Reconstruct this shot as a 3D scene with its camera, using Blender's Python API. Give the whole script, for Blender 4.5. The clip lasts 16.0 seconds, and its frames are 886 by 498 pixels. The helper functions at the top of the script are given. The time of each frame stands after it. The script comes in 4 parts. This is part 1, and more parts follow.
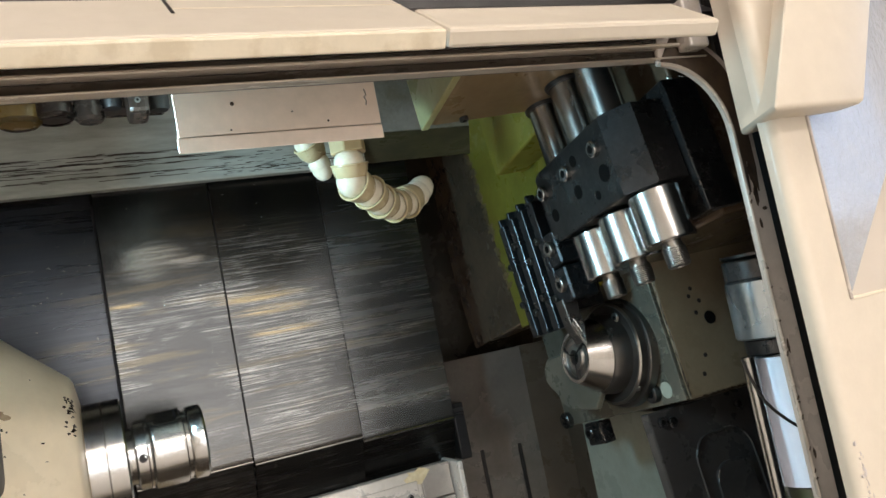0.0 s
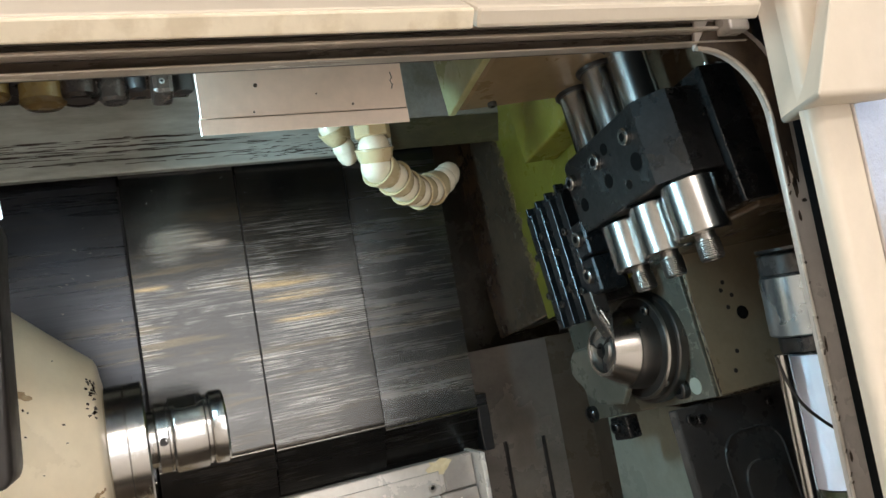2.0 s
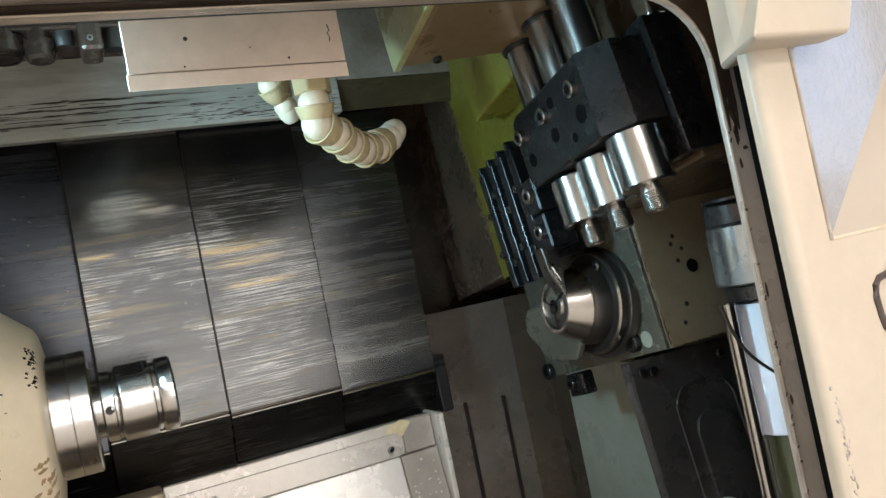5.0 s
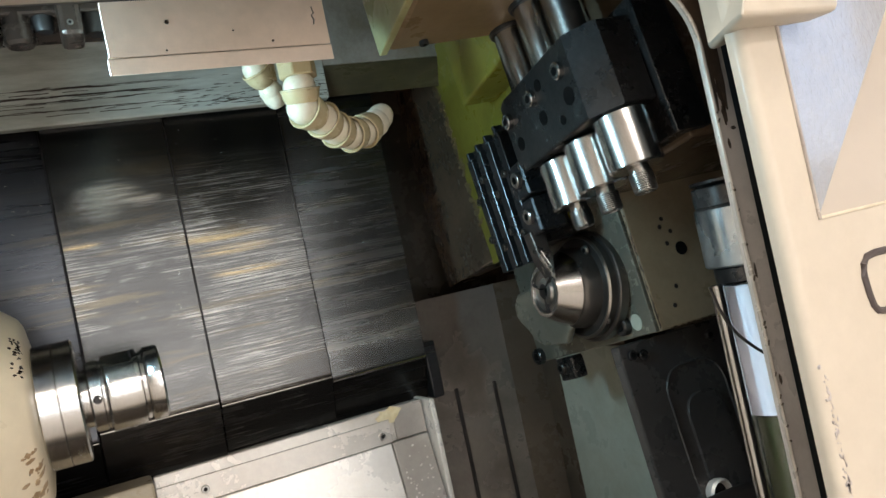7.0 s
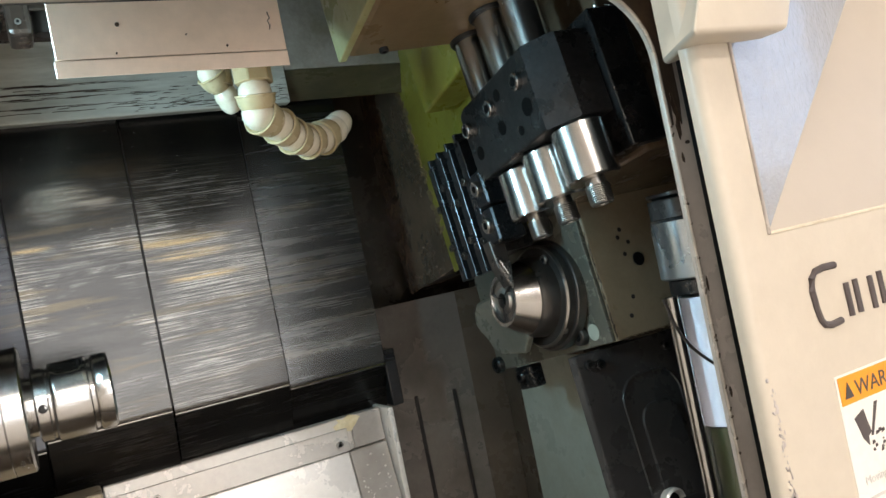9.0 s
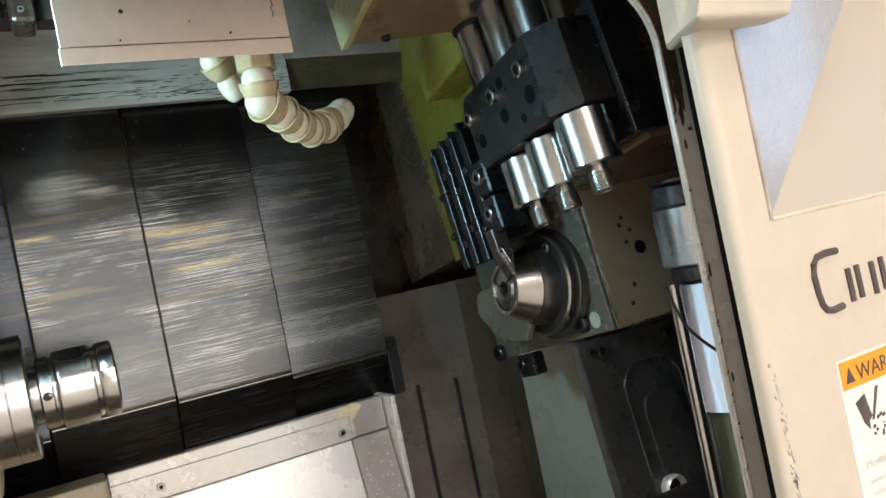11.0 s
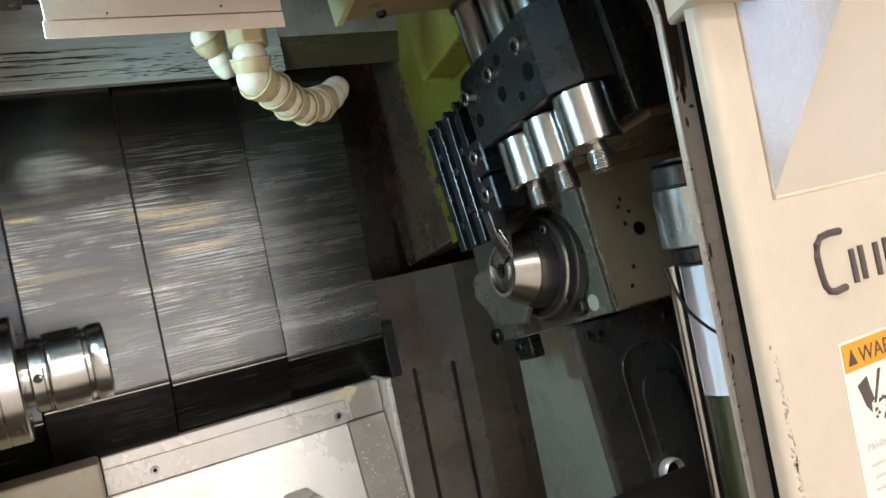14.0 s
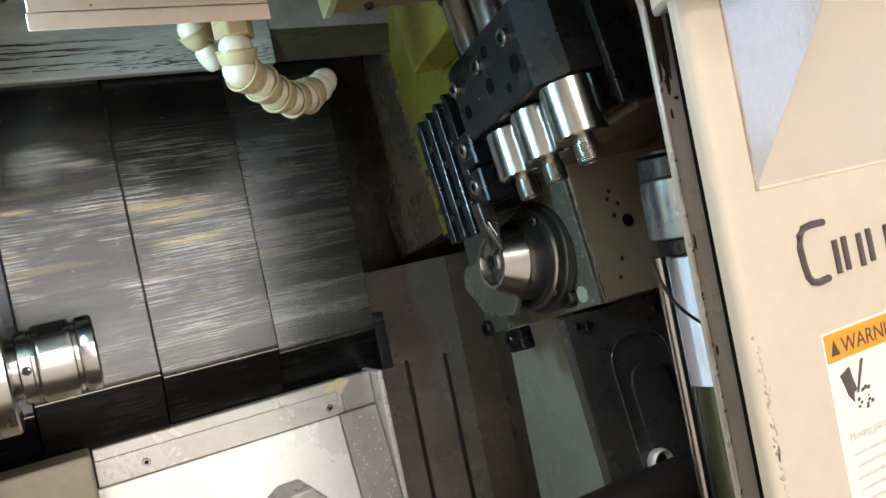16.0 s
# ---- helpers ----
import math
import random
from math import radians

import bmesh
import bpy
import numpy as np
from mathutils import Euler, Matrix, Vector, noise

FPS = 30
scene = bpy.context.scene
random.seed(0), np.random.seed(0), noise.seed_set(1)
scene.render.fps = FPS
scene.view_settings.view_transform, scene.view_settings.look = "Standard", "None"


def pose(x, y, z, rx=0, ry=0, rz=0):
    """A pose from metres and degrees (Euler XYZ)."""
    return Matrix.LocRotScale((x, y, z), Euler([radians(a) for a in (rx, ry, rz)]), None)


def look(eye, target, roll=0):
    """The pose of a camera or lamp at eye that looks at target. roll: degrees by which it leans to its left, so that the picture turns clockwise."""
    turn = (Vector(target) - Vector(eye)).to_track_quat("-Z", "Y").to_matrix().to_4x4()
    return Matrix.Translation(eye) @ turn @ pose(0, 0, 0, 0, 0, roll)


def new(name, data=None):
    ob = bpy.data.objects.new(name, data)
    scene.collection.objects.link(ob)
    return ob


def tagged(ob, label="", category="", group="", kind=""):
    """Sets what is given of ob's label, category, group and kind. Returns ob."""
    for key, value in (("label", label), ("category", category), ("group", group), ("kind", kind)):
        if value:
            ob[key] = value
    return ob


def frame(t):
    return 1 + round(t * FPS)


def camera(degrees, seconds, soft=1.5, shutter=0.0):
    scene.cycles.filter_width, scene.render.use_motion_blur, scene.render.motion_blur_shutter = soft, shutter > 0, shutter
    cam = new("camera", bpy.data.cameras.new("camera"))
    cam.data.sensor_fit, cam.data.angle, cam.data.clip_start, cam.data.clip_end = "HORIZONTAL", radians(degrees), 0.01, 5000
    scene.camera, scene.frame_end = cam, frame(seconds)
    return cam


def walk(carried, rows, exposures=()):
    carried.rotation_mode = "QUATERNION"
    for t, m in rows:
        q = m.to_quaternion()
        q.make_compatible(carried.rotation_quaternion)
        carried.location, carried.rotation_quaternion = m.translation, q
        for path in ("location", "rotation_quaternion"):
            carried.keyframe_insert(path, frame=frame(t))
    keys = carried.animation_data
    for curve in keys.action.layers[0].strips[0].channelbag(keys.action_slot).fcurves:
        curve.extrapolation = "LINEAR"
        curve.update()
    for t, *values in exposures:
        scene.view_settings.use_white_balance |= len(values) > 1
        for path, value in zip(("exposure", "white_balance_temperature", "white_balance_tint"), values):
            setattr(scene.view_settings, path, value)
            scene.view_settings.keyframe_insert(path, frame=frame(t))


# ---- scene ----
cam = camera(60.4, 16.0)

PATH = [
    (0, (0.003, 0.081, 1.371), (0.841, 1.887, 1.555), -11.2),
    (0.5, (0.001, 0.084, 1.37), (0.807, 1.904, 1.563), -10.3),
    (1, (-0.001, 0.084, 1.37), (0.795, 1.908, 1.565), -9.8),
    (1.5, (0.004, 0.086, 1.373), (0.787, 1.917, 1.558), -9.8),
    (2, (0.009, 0.09, 1.371), (0.777, 1.929, 1.54), -10.0),
    (2.5, (0.017, 0.094, 1.369), (0.799, 1.93, 1.505), -10.6),
    (3, (0.023, 0.095, 1.368), (0.839, 1.918, 1.474), -11.3),
    (3.5, (0.023, 0.093, 1.368), (0.857, 1.909, 1.461), -11.4),
    (4, (0.021, 0.093, 1.366), (0.862, 1.905, 1.455), -11.3),
    (6.5, (0.027, 0.087, 1.357), (0.839, 1.914, 1.41), -11.8),
    (7, (0.025, 0.093, 1.358), (0.872, 1.904, 1.4), -12.1),
    (7.5, (0.027, 0.092, 1.358), (0.895, 1.894, 1.387), -12.3),
    (8, (0.034, 0.092, 1.36), (0.917, 1.886, 1.389), -12.0),
    (8.5, (0.036, 0.091, 1.362), (0.945, 1.872, 1.399), -11.8),
    (9, (0.033, 0.092, 1.36), (0.956, 1.866, 1.395), -11.5),
    (11.3, (0.028, 0.092, 1.357), (0.95, 1.867, 1.369), -11.6),
    (11.5, (0.024, 0.092, 1.355), (0.946, 1.867, 1.372), -11.2),
    (12, (0.021, 0.095, 1.355), (0.933, 1.875, 1.37), -10.7),
    (12.5, (0.031, 0.094, 1.357), (0.917, 1.887, 1.362), -10.9),
    (13, (0.035, 0.096, 1.356), (0.929, 1.885, 1.35), -11.3),
    (13.5, (0.036, 0.098, 1.355), (0.945, 1.879, 1.338), -11.4),
    (14, (0.034, 0.099, 1.355), (0.953, 1.875, 1.328), -11.5),
    (14.5, (0.035, 0.099, 1.355), (0.959, 1.873, 1.319), -11.6),
    (15, (0.037, 0.101, 1.355), (0.967, 1.871, 1.31), -11.8),
    (15.5, (0.038, 0.097, 1.354), (0.98, 1.861, 1.306), -12.2),
    (16, (0.039, 0.095, 1.353), (0.96, 1.87, 1.307), -11.6),
]
walk(cam, [(t, look(eye, target, roll)) for t, eye, target, roll in PATH])

# ---- world, lamps and exposure ----
world = bpy.data.worlds.new("workshop_air")
scene.world = world
world.use_nodes = True
world.node_tree.nodes["Background"].inputs["Color"].default_value = (1.0, 0.93, 0.82, 1)
world.node_tree.nodes["Background"].inputs["Strength"].default_value = 0.12


def area_lamp(name, m, sx, sy, watts, colour):
    data = bpy.data.lights.new(name, "AREA")
    data.shape, data.size, data.size_y, data.energy, data.color = "RECTANGLE", sx, sy, watts, colour
    ob = new(name, data)
    ob.matrix_world = m
    return ob


LAMPS = ((-1.0, -0.7), (1.6, -3.4), (-0.6, -3.4), (1.2, -6.6), (-1.2, -6.6))
for lx, ly in LAMPS:
    area_lamp("ceiling_lamp", look((lx, ly, 3.27), (lx, ly - 0.001, 0)), 1.4, 0.5, 32 if ly > -1 else 75, (1.0, 0.905, 0.855))
# soft frontal fill from the added, unseen window
area_lamp("fill_window_light", look((0.7, -9.10, 1.45), (0.7, 0.0, 1.45)), 4.4, 2.3, 22, (1.0, 0.96, 0.94))
work = area_lamp("work_lamp_light", look((-0.036, 0.502, 1.480), (0.60, 0.585, 1.43)), 0.034, 0.095, 0.55, (0.50, 0.84, 1.0))
work.data.spread = radians(142)
scene.view_settings.exposure = 0.15

# ---- materials ----


def material(name, colour, rough=0.5, metal=0.0, spots=None, spot_scale=30.0, spot_amount=0.5, grain=0.06, grain_scale=220.0,
             stretch=(1, 1, 1), rough_var=0.12, bump=0.05, bump_scale=300.0, coat=0.0, spot_edge=0.12):
    """Paint or metal with stains at one scale, grain at another, uneven gloss and fine relief."""
    mat = bpy.data.materials.new(name)
    mat.use_nodes = True
    nt = mat.node_tree
    bsdf = nt.nodes["Principled BSDF"]
    coord = nt.nodes.new("ShaderNodeTexCoord")
    mapping = nt.nodes.new("ShaderNodeMapping")
    mapping.inputs["Scale"].default_value = stretch
    nt.links.new(coord.outputs["Object"], mapping.inputs["Vector"])

    def tex(scale, detail=5, rough_n=0.6, src=None):
        n = nt.nodes.new("ShaderNodeTexNoise")
        n.inputs["Scale"].default_value, n.inputs["Detail"].default_value, n.inputs["Roughness"].default_value = scale, detail, rough_n
        nt.links.new((src or mapping).outputs["Vector" if src is None else "Object"], n.inputs["Vector"])
        return n

    fine = tex(grain_scale)
    large = tex(spot_scale, 7, 0.65, coord if spots and stretch == (1, 1, 1) else None)
    mix = nt.nodes.new("ShaderNodeMix")
    mix.data_type = "RGBA"
    mix.inputs["A"].default_value = (*colour, 1)
    mix.inputs["B"].default_value = (*(spots or [c * 0.75 for c in colour]), 1)
    ramp = nt.nodes.new("ShaderNodeMapRange")
    ramp.inputs["From Min"].default_value, ramp.inputs["From Max"].default_value = 0.56 - spot_edge, 0.56 + spot_edge
    ramp.inputs["To Max"].default_value = spot_amount
    nt.links.new(large.outputs["Fac"], ramp.inputs["Value"])
    nt.links.new(ramp.outputs["Result"], mix.inputs["Factor"])
    val = nt.nodes.new("ShaderNodeHueSaturation")
    vr = nt.nodes.new("ShaderNodeMapRange")
    vr.inputs["From Min"].default_value, vr.inputs["From Max"].default_value = 0.3, 0.7
    vr.inputs["To Min"].default_value, vr.inputs["To Max"].default_value = 1 - grain, 1 + grain
    nt.links.new(fine.outputs["Fac"], vr.inputs["Value"])
    nt.links.new(vr.outputs["Result"], val.inputs["Value"])
    nt.links.new(mix.outputs["Result"], val.inputs["Color"])
    nt.links.new(val.outputs["Color"], bsdf.inputs["Base Color"])
    rr = nt.nodes.new("ShaderNodeMapRange")
    rr.inputs["From Min"].default_value, rr.inputs["From Max"].default_value = 0.3, 0.7
    rr.inputs["To Min"].default_value, rr.inputs["To Max"].default_value = max(rough - rough_var, 0.03), min(rough + rough_var, 1)
    nt.links.new(large.outputs["Fac"], rr.inputs["Value"])
    nt.links.new(rr.outputs["Result"], bsdf.inputs["Roughness"])
    bsdf.inputs["Metallic"].default_value = metal
    bsdf.inputs["Coat Weight"].default_value = coat
    bsdf.inputs["Coat Roughness"].default_value = 0.12
    if bump:
        rel = tex(bump_scale, 3)
        b = nt.nodes.new("ShaderNodeBump")
        b.inputs["Strength"].default_value, b.inputs["Distance"].default_value = bump, 0.001
        nt.links.new(rel.outputs["Fac"], b.inputs["Height"])
        nt.links.new(b.outputs["Normal"], bsdf.inputs["Normal"])
    return mat


CREAM = material("cream_paint", (0.58, 0.515, 0.425), 0.38, 0, (0.53, 0.46, 0.36), 9, 0.35, 0.03, 90, coat=0.15, bump=0.06, bump_scale=500)
CREAM_WORN = material("worn_cream_paint", (0.70, 0.62, 0.48), 0.4, 0, (0.42, 0.33, 0.2), 40, 0.35, 0.05, 120, spot_edge=0.05, bump=0.08)
CREAM_HEAD = material("yellowed_cream_paint", (0.90, 0.79, 0.60), 0.34, 0, (0.72, 0.58, 0.38), 16, 0.25, 0.03, 120, coat=0.35)
PINKISH = material("oily_beige_paint", (0.94, 0.76, 0.625), 0.35, 0, (0.56, 0.45, 0.33), 14, 0.4, 0.04, 120, coat=0.2)
FRAME = material("grey_brown_frame_steel", (0.44, 0.395, 0.355), 0.3, 0.2, (0.10, 0.08, 0.06), 20, 0.35, 0.05, 200, spot_edge=0.06, coat=0.2)
PILLAR = material("grey_beige_pillar_paint", (0.56, 0.50, 0.45), 0.28, 0.1, (0.40, 0.34, 0.29), 14, 0.4, 0.05, 200, coat=0.3)
# black rubber; also drawn as the shade in gaps, slots and slits
RUBBER_AND_GAP = material("black_rubber_and_gap", (0.018, 0.015, 0.014), 0.45, 0, None, 40, 0.4, 0.2)
SEAL = material("worn_seal_strip", (0.56, 0.49, 0.42), 0.3, 0.3, (0.12, 0.085, 0.06), 40, 0.55, 0.1, 160, (0.15, 1, 1))
RAIL_DARK = material("oil_black_rail_paint", (0.035, 0.024, 0.017), 0.3, 0.1, (0.075, 0.052, 0.036), 20, 0.5, 0.12, 160, (0.2, 1, 1), coat=0.3)
WALL_GREY = material("oil_streaked_grey_paint", (0.62, 0.645, 0.59), 0.22, 0, (0.27, 0.27, 0.22), 26, 0.75, 0.08, 160, (0.25, 1, 1.6), coat=0.3)
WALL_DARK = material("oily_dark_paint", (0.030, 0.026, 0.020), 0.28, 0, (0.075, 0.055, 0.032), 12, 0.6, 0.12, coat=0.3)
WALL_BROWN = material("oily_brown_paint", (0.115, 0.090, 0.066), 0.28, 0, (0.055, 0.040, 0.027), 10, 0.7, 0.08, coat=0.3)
WALL_PANEL = material("oily_grey_olive_paint", (0.43, 0.40, 0.36), 0.25, 0, (0.14, 0.125, 0.06), 16, 0.7, 0.08, coat=0.4)
WALL_SMEAR = material("brown_smeared_olive_paint", (0.085, 0.074, 0.040), 0.3, 0, (0.022, 0.017, 0.011), 24, 0.8, 0.1, 160, (0.5, 1, 1.4), coat=0.3)
WALL_GREEN = material("pale_green_paint", (0.50, 0.56, 0.49), 0.32, 0, (0.30, 0.30, 0.20), 12, 0.45, 0.05, coat=0.2)
SHEET = material("stained_sheet_metal", (0.46, 0.43, 0.40), 0.3, 0.3, (0.25, 0.21, 0.17), 12, 0.6, 0.06)
SHEET_OILY = material("oily_sheet_metal", (0.30, 0.265, 0.24), 0.26, 0.3, (0.085, 0.062, 0.045), 6, 0.8, 0.06, coat=0.3)
TRAY_RIM = material("scuffed_tray_rim_steel", (0.66, 0.62, 0.575), 0.28, 0.35, (0.42, 0.375, 0.31), 13, 0.5, 0.06, coat=0.2)
BRIGHT = material("bright_tray_steel", (0.82, 0.79, 0.75), 0.3, 0.25, (0.55, 0.48, 0.36), 13, 0.35, 0.05, bump=0.04, coat=0.2)
SADDLE_BROWN = material("oil_wet_brown_paint", (0.17, 0.122, 0.080), 0.24, 0.1, (0.035, 0.026, 0.018), 14, 0.7, 0.10, coat=0.5)
YELLOW = material("olive_yellow_paint", (0.29, 0.27, 0.045), 0.3, 0, (0.16, 0.12, 0.02), 14, 0.6, 0.07, coat=0.3)
STEEL = material("polished_steel", (0.52, 0.51, 0.495), 0.24, 1.0, (0.45, 0.43, 0.40), 30, 0.4, 0.05, 200, (4, 1, 1), 0.04, 0.006)
STEEL_SOFT = material("satin_steel", (0.42, 0.41, 0.39), 0.32, 1.0, (0.25, 0.24, 0.22), 40, 0.5, 0.06, 200, rough_var=0.08)
BLACK = material("black_oxide_steel", (0.080, 0.079, 0.080), 0.30, 0.85, (0.045, 0.045, 0.047), 40, 0.6, 0.15, 260)
BLACK_BLUE = material("blued_tool_steel", (0.060, 0.066, 0.074), 0.30, 0.8, (0.03, 0.033, 0.037), 60, 0.6, 0.15, 260)
DARK_STEEL = material("oiled_dark_steel", (0.13, 0.122, 0.115), 0.34, 0.85, (0.08, 0.073, 0.066), 30, 0.6, 0.08, 240)
FACE_OLIVE = material("oily_grey_olive_metal", (0.20, 0.20, 0.165), 0.3, 0.4, (0.10, 0.095, 0.07), 18, 0.6, 0.06)
BROWN_GRIME = material("brown_grime", (0.05, 0.03, 0.015), 0.6, 0, (0.02, 0.012, 0.008), 80, 0.6, 0.2)
PRIMER = material("bared_brown_primer", (0.36, 0.24, 0.13), 0.5, 0, (0.60, 0.47, 0.30), 160, 0.7, 0.1)
STAIN = material("dried_coolant", (0.62, 0.52, 0.30), 0.5, 0, (0.75, 0.70, 0.55), 120, 0.7, 0.1)
PLATE_DARK = material("dark_grey_plate", (0.070, 0.068, 0.068), 0.30, 0.3, (0.05, 0.047, 0.044), 16, 0.6, 0.1)
BROWN_PAINT = material("oily_brown_bracket", (0.26, 0.185, 0.10), 0.35, 0, (0.13, 0.09, 0.05), 16, 0.5, 0.06, coat=0.25)
OLIVE_PALE = material("pale_olive_paint", (0.52, 0.52, 0.27), 0.32, 0, (0.35, 0.31, 0.10), 26, 0.6, 0.05, coat=0.3)
BLOCK_TAN = material("oily_tan_paint", (0.31, 0.265, 0.185), 0.35, 0, (0.20, 0.16, 0.10), 18, 0.5, 0.05, coat=0.25)
IVORY = material("ivory_plastic", (0.74, 0.68, 0.55), 0.24, 0, (0.45, 0.36, 0.2), 40, 0.4, 0.04, coat=0.3)
IVORY_WARM = material("warm_ivory_plastic", (0.50, 0.41, 0.25), 0.28, 0, (0.48, 0.37, 0.18), 50, 0.45, 0.04, coat=0.25)
IVORY_OLD = material("yellowed_plastic", (0.44, 0.345, 0.195), 0.32, 0, (0.30, 0.22, 0.1), 60, 0.5, 0.05)
AMBER = material("amber_plastic", (0.22, 0.14, 0.045), 0.25, 0, (0.14, 0.08, 0.03), 60, 0.6, 0.1)
BROWN = material("brown_oily_metal", (0.040, 0.025, 0.019), 0.28, 0.3, (0.06, 0.04, 0.03), 40, 0.6, 0.1)
ZINC = material("zinc_plated_steel", (0.50, 0.55, 0.58), 0.28, 0.9, (0.34, 0.37, 0.38), 30, 0.5, 0.05)
PALE_PRINT = material("faded_grey_print", (0.55, 0.53, 0.50), 0.5, 0, (0.68, 0.66, 0.62), 200, 0.7, 0.1, bump=0)
CHIP = material("bare_grey_chip", (0.52, 0.47, 0.45), 0.5, 0.2, (0.22, 0.19, 0.18), 60, 0.5, 0.1)
# flat black for holes and sockets: their inner shade put into a colour
PIT_SHADE = bpy.data.materials.new("black_pit_shade")
PIT_SHADE.use_nodes = True
PIT_SHADE.node_tree.nodes["Principled BSDF"].inputs["Base Color"].default_value = (0.006, 0.006, 0.006, 1)
PIT_SHADE.node_tree.nodes["Principled BSDF"].inputs["Roughness"].default_value = 0.9
PIT_SHADE.node_tree.nodes["Principled BSDF"].inputs["Specular IOR Level"].default_value = 0.1
INK = material("dark_marker_ink", (0.07, 0.055, 0.055), 0.5, 0, (0.12, 0.10, 0.09), 60, 0.5, 0.1, bump=0)
ORANGE = material("orange_label_print", (0.85, 0.33, 0.02), 0.45, 0, (0.75, 0.28, 0.03), 30, 0.4, 0.03, bump=0)
PAPER = material("white_label_print", (0.80, 0.78, 0.72), 0.45, 0, (0.70, 0.66, 0.58), 30, 0.4, 0.03, bump=0)
MILKY = material("milky_plastic", (0.78, 0.80, 0.86), 0.35, 0, (0.68, 0.71, 0.78), 20, 0.4, 0.03)
OIL = material("murky_green_oil", (0.055, 0.062, 0.028), 0.2, 0, (0.09, 0.095, 0.045), 18, 0.5, 0.05)
CONCRETE = material("grey_concrete", (0.48, 0.455, 0.42), 0.6, 0, (0.38, 0.36, 0.33), 3, 0.6, 0.08)
PLASTER = material("white_plaster", (0.74, 0.71, 0.65), 0.8, 0, (0.66, 0.62, 0.56), 1.5, 0.5, 0.04)
LABEL_YELLOW = material("yellow_lamp_sticker", (0.80, 0.65, 0.03), 0.4, 0, (0.6, 0.45, 0.02), 30, 0.3, 0.03)
# pocket paints: shade and a blue sheen are put into the door's colour
POCKET = material("shaded_grey_beige_paint", (0.47, 0.42, 0.365), 0.35, 0, (0.42, 0.37, 0.32), 8, 0.3, 0.03, 90, coat=0.3, bump=0.1, bump_scale=260)
POCKET_SILL = material("shaded_beige_paint", (0.49, 0.43, 0.36), 0.38, 0, (0.455, 0.40, 0.33), 5, 0.3, 0.015, 60, coat=0.1, bump=0.03, bump_scale=400)
POCKET_SHEEN = material("blue_sheen_textured_paint", (0.33, 0.355, 0.40), 0.14, 0, (0.40, 0.385, 0.36), 7, 0.6, 0.04, 90, coat=0.7, bump=1.0, bump_scale=210)


def glow(name, colour, strength):
    mat = bpy.data.materials.new(name)
    mat.use_nodes = True
    b = mat.node_tree.nodes["Principled BSDF"]
    b.inputs["Base Color"].default_value = (*colour, 1)
    b.inputs["Emission Color"].default_value = (*colour, 1)
    b.inputs["Emission Strength"].default_value = strength
    return mat


LED = glow("lit_lamp_lens", (0.72, 0.86, 1.0), 1.6)
FILL_GLOW = glow("fill_glow_pane", (0.85, 0.93, 1.0), 3.0)
COOL_FILL = glow("cool_fill_pane", (0.55, 0.70, 1.0), 1.6)
TUBE_LIGHT = glow("lit_tube_diffuser", (1.0, 0.93, 0.80), 4.0)


def clear(name, colour, rough, ior=1.45):
    mat = bpy.data.materials.new(name)
    mat.use_nodes = True
    b = mat.node_tree.nodes["Principled BSDF"]
    b.inputs["Base Color"].default_value = (*colour, 1)
    b.inputs["Roughness"].default_value, b.inputs["IOR"].default_value = rough, ior
    b.inputs["Transmission Weight"].default_value = 1.0
    return mat


CLEAR = clear("clear_acrylic", (0.95, 0.97, 1.0), 0.06)


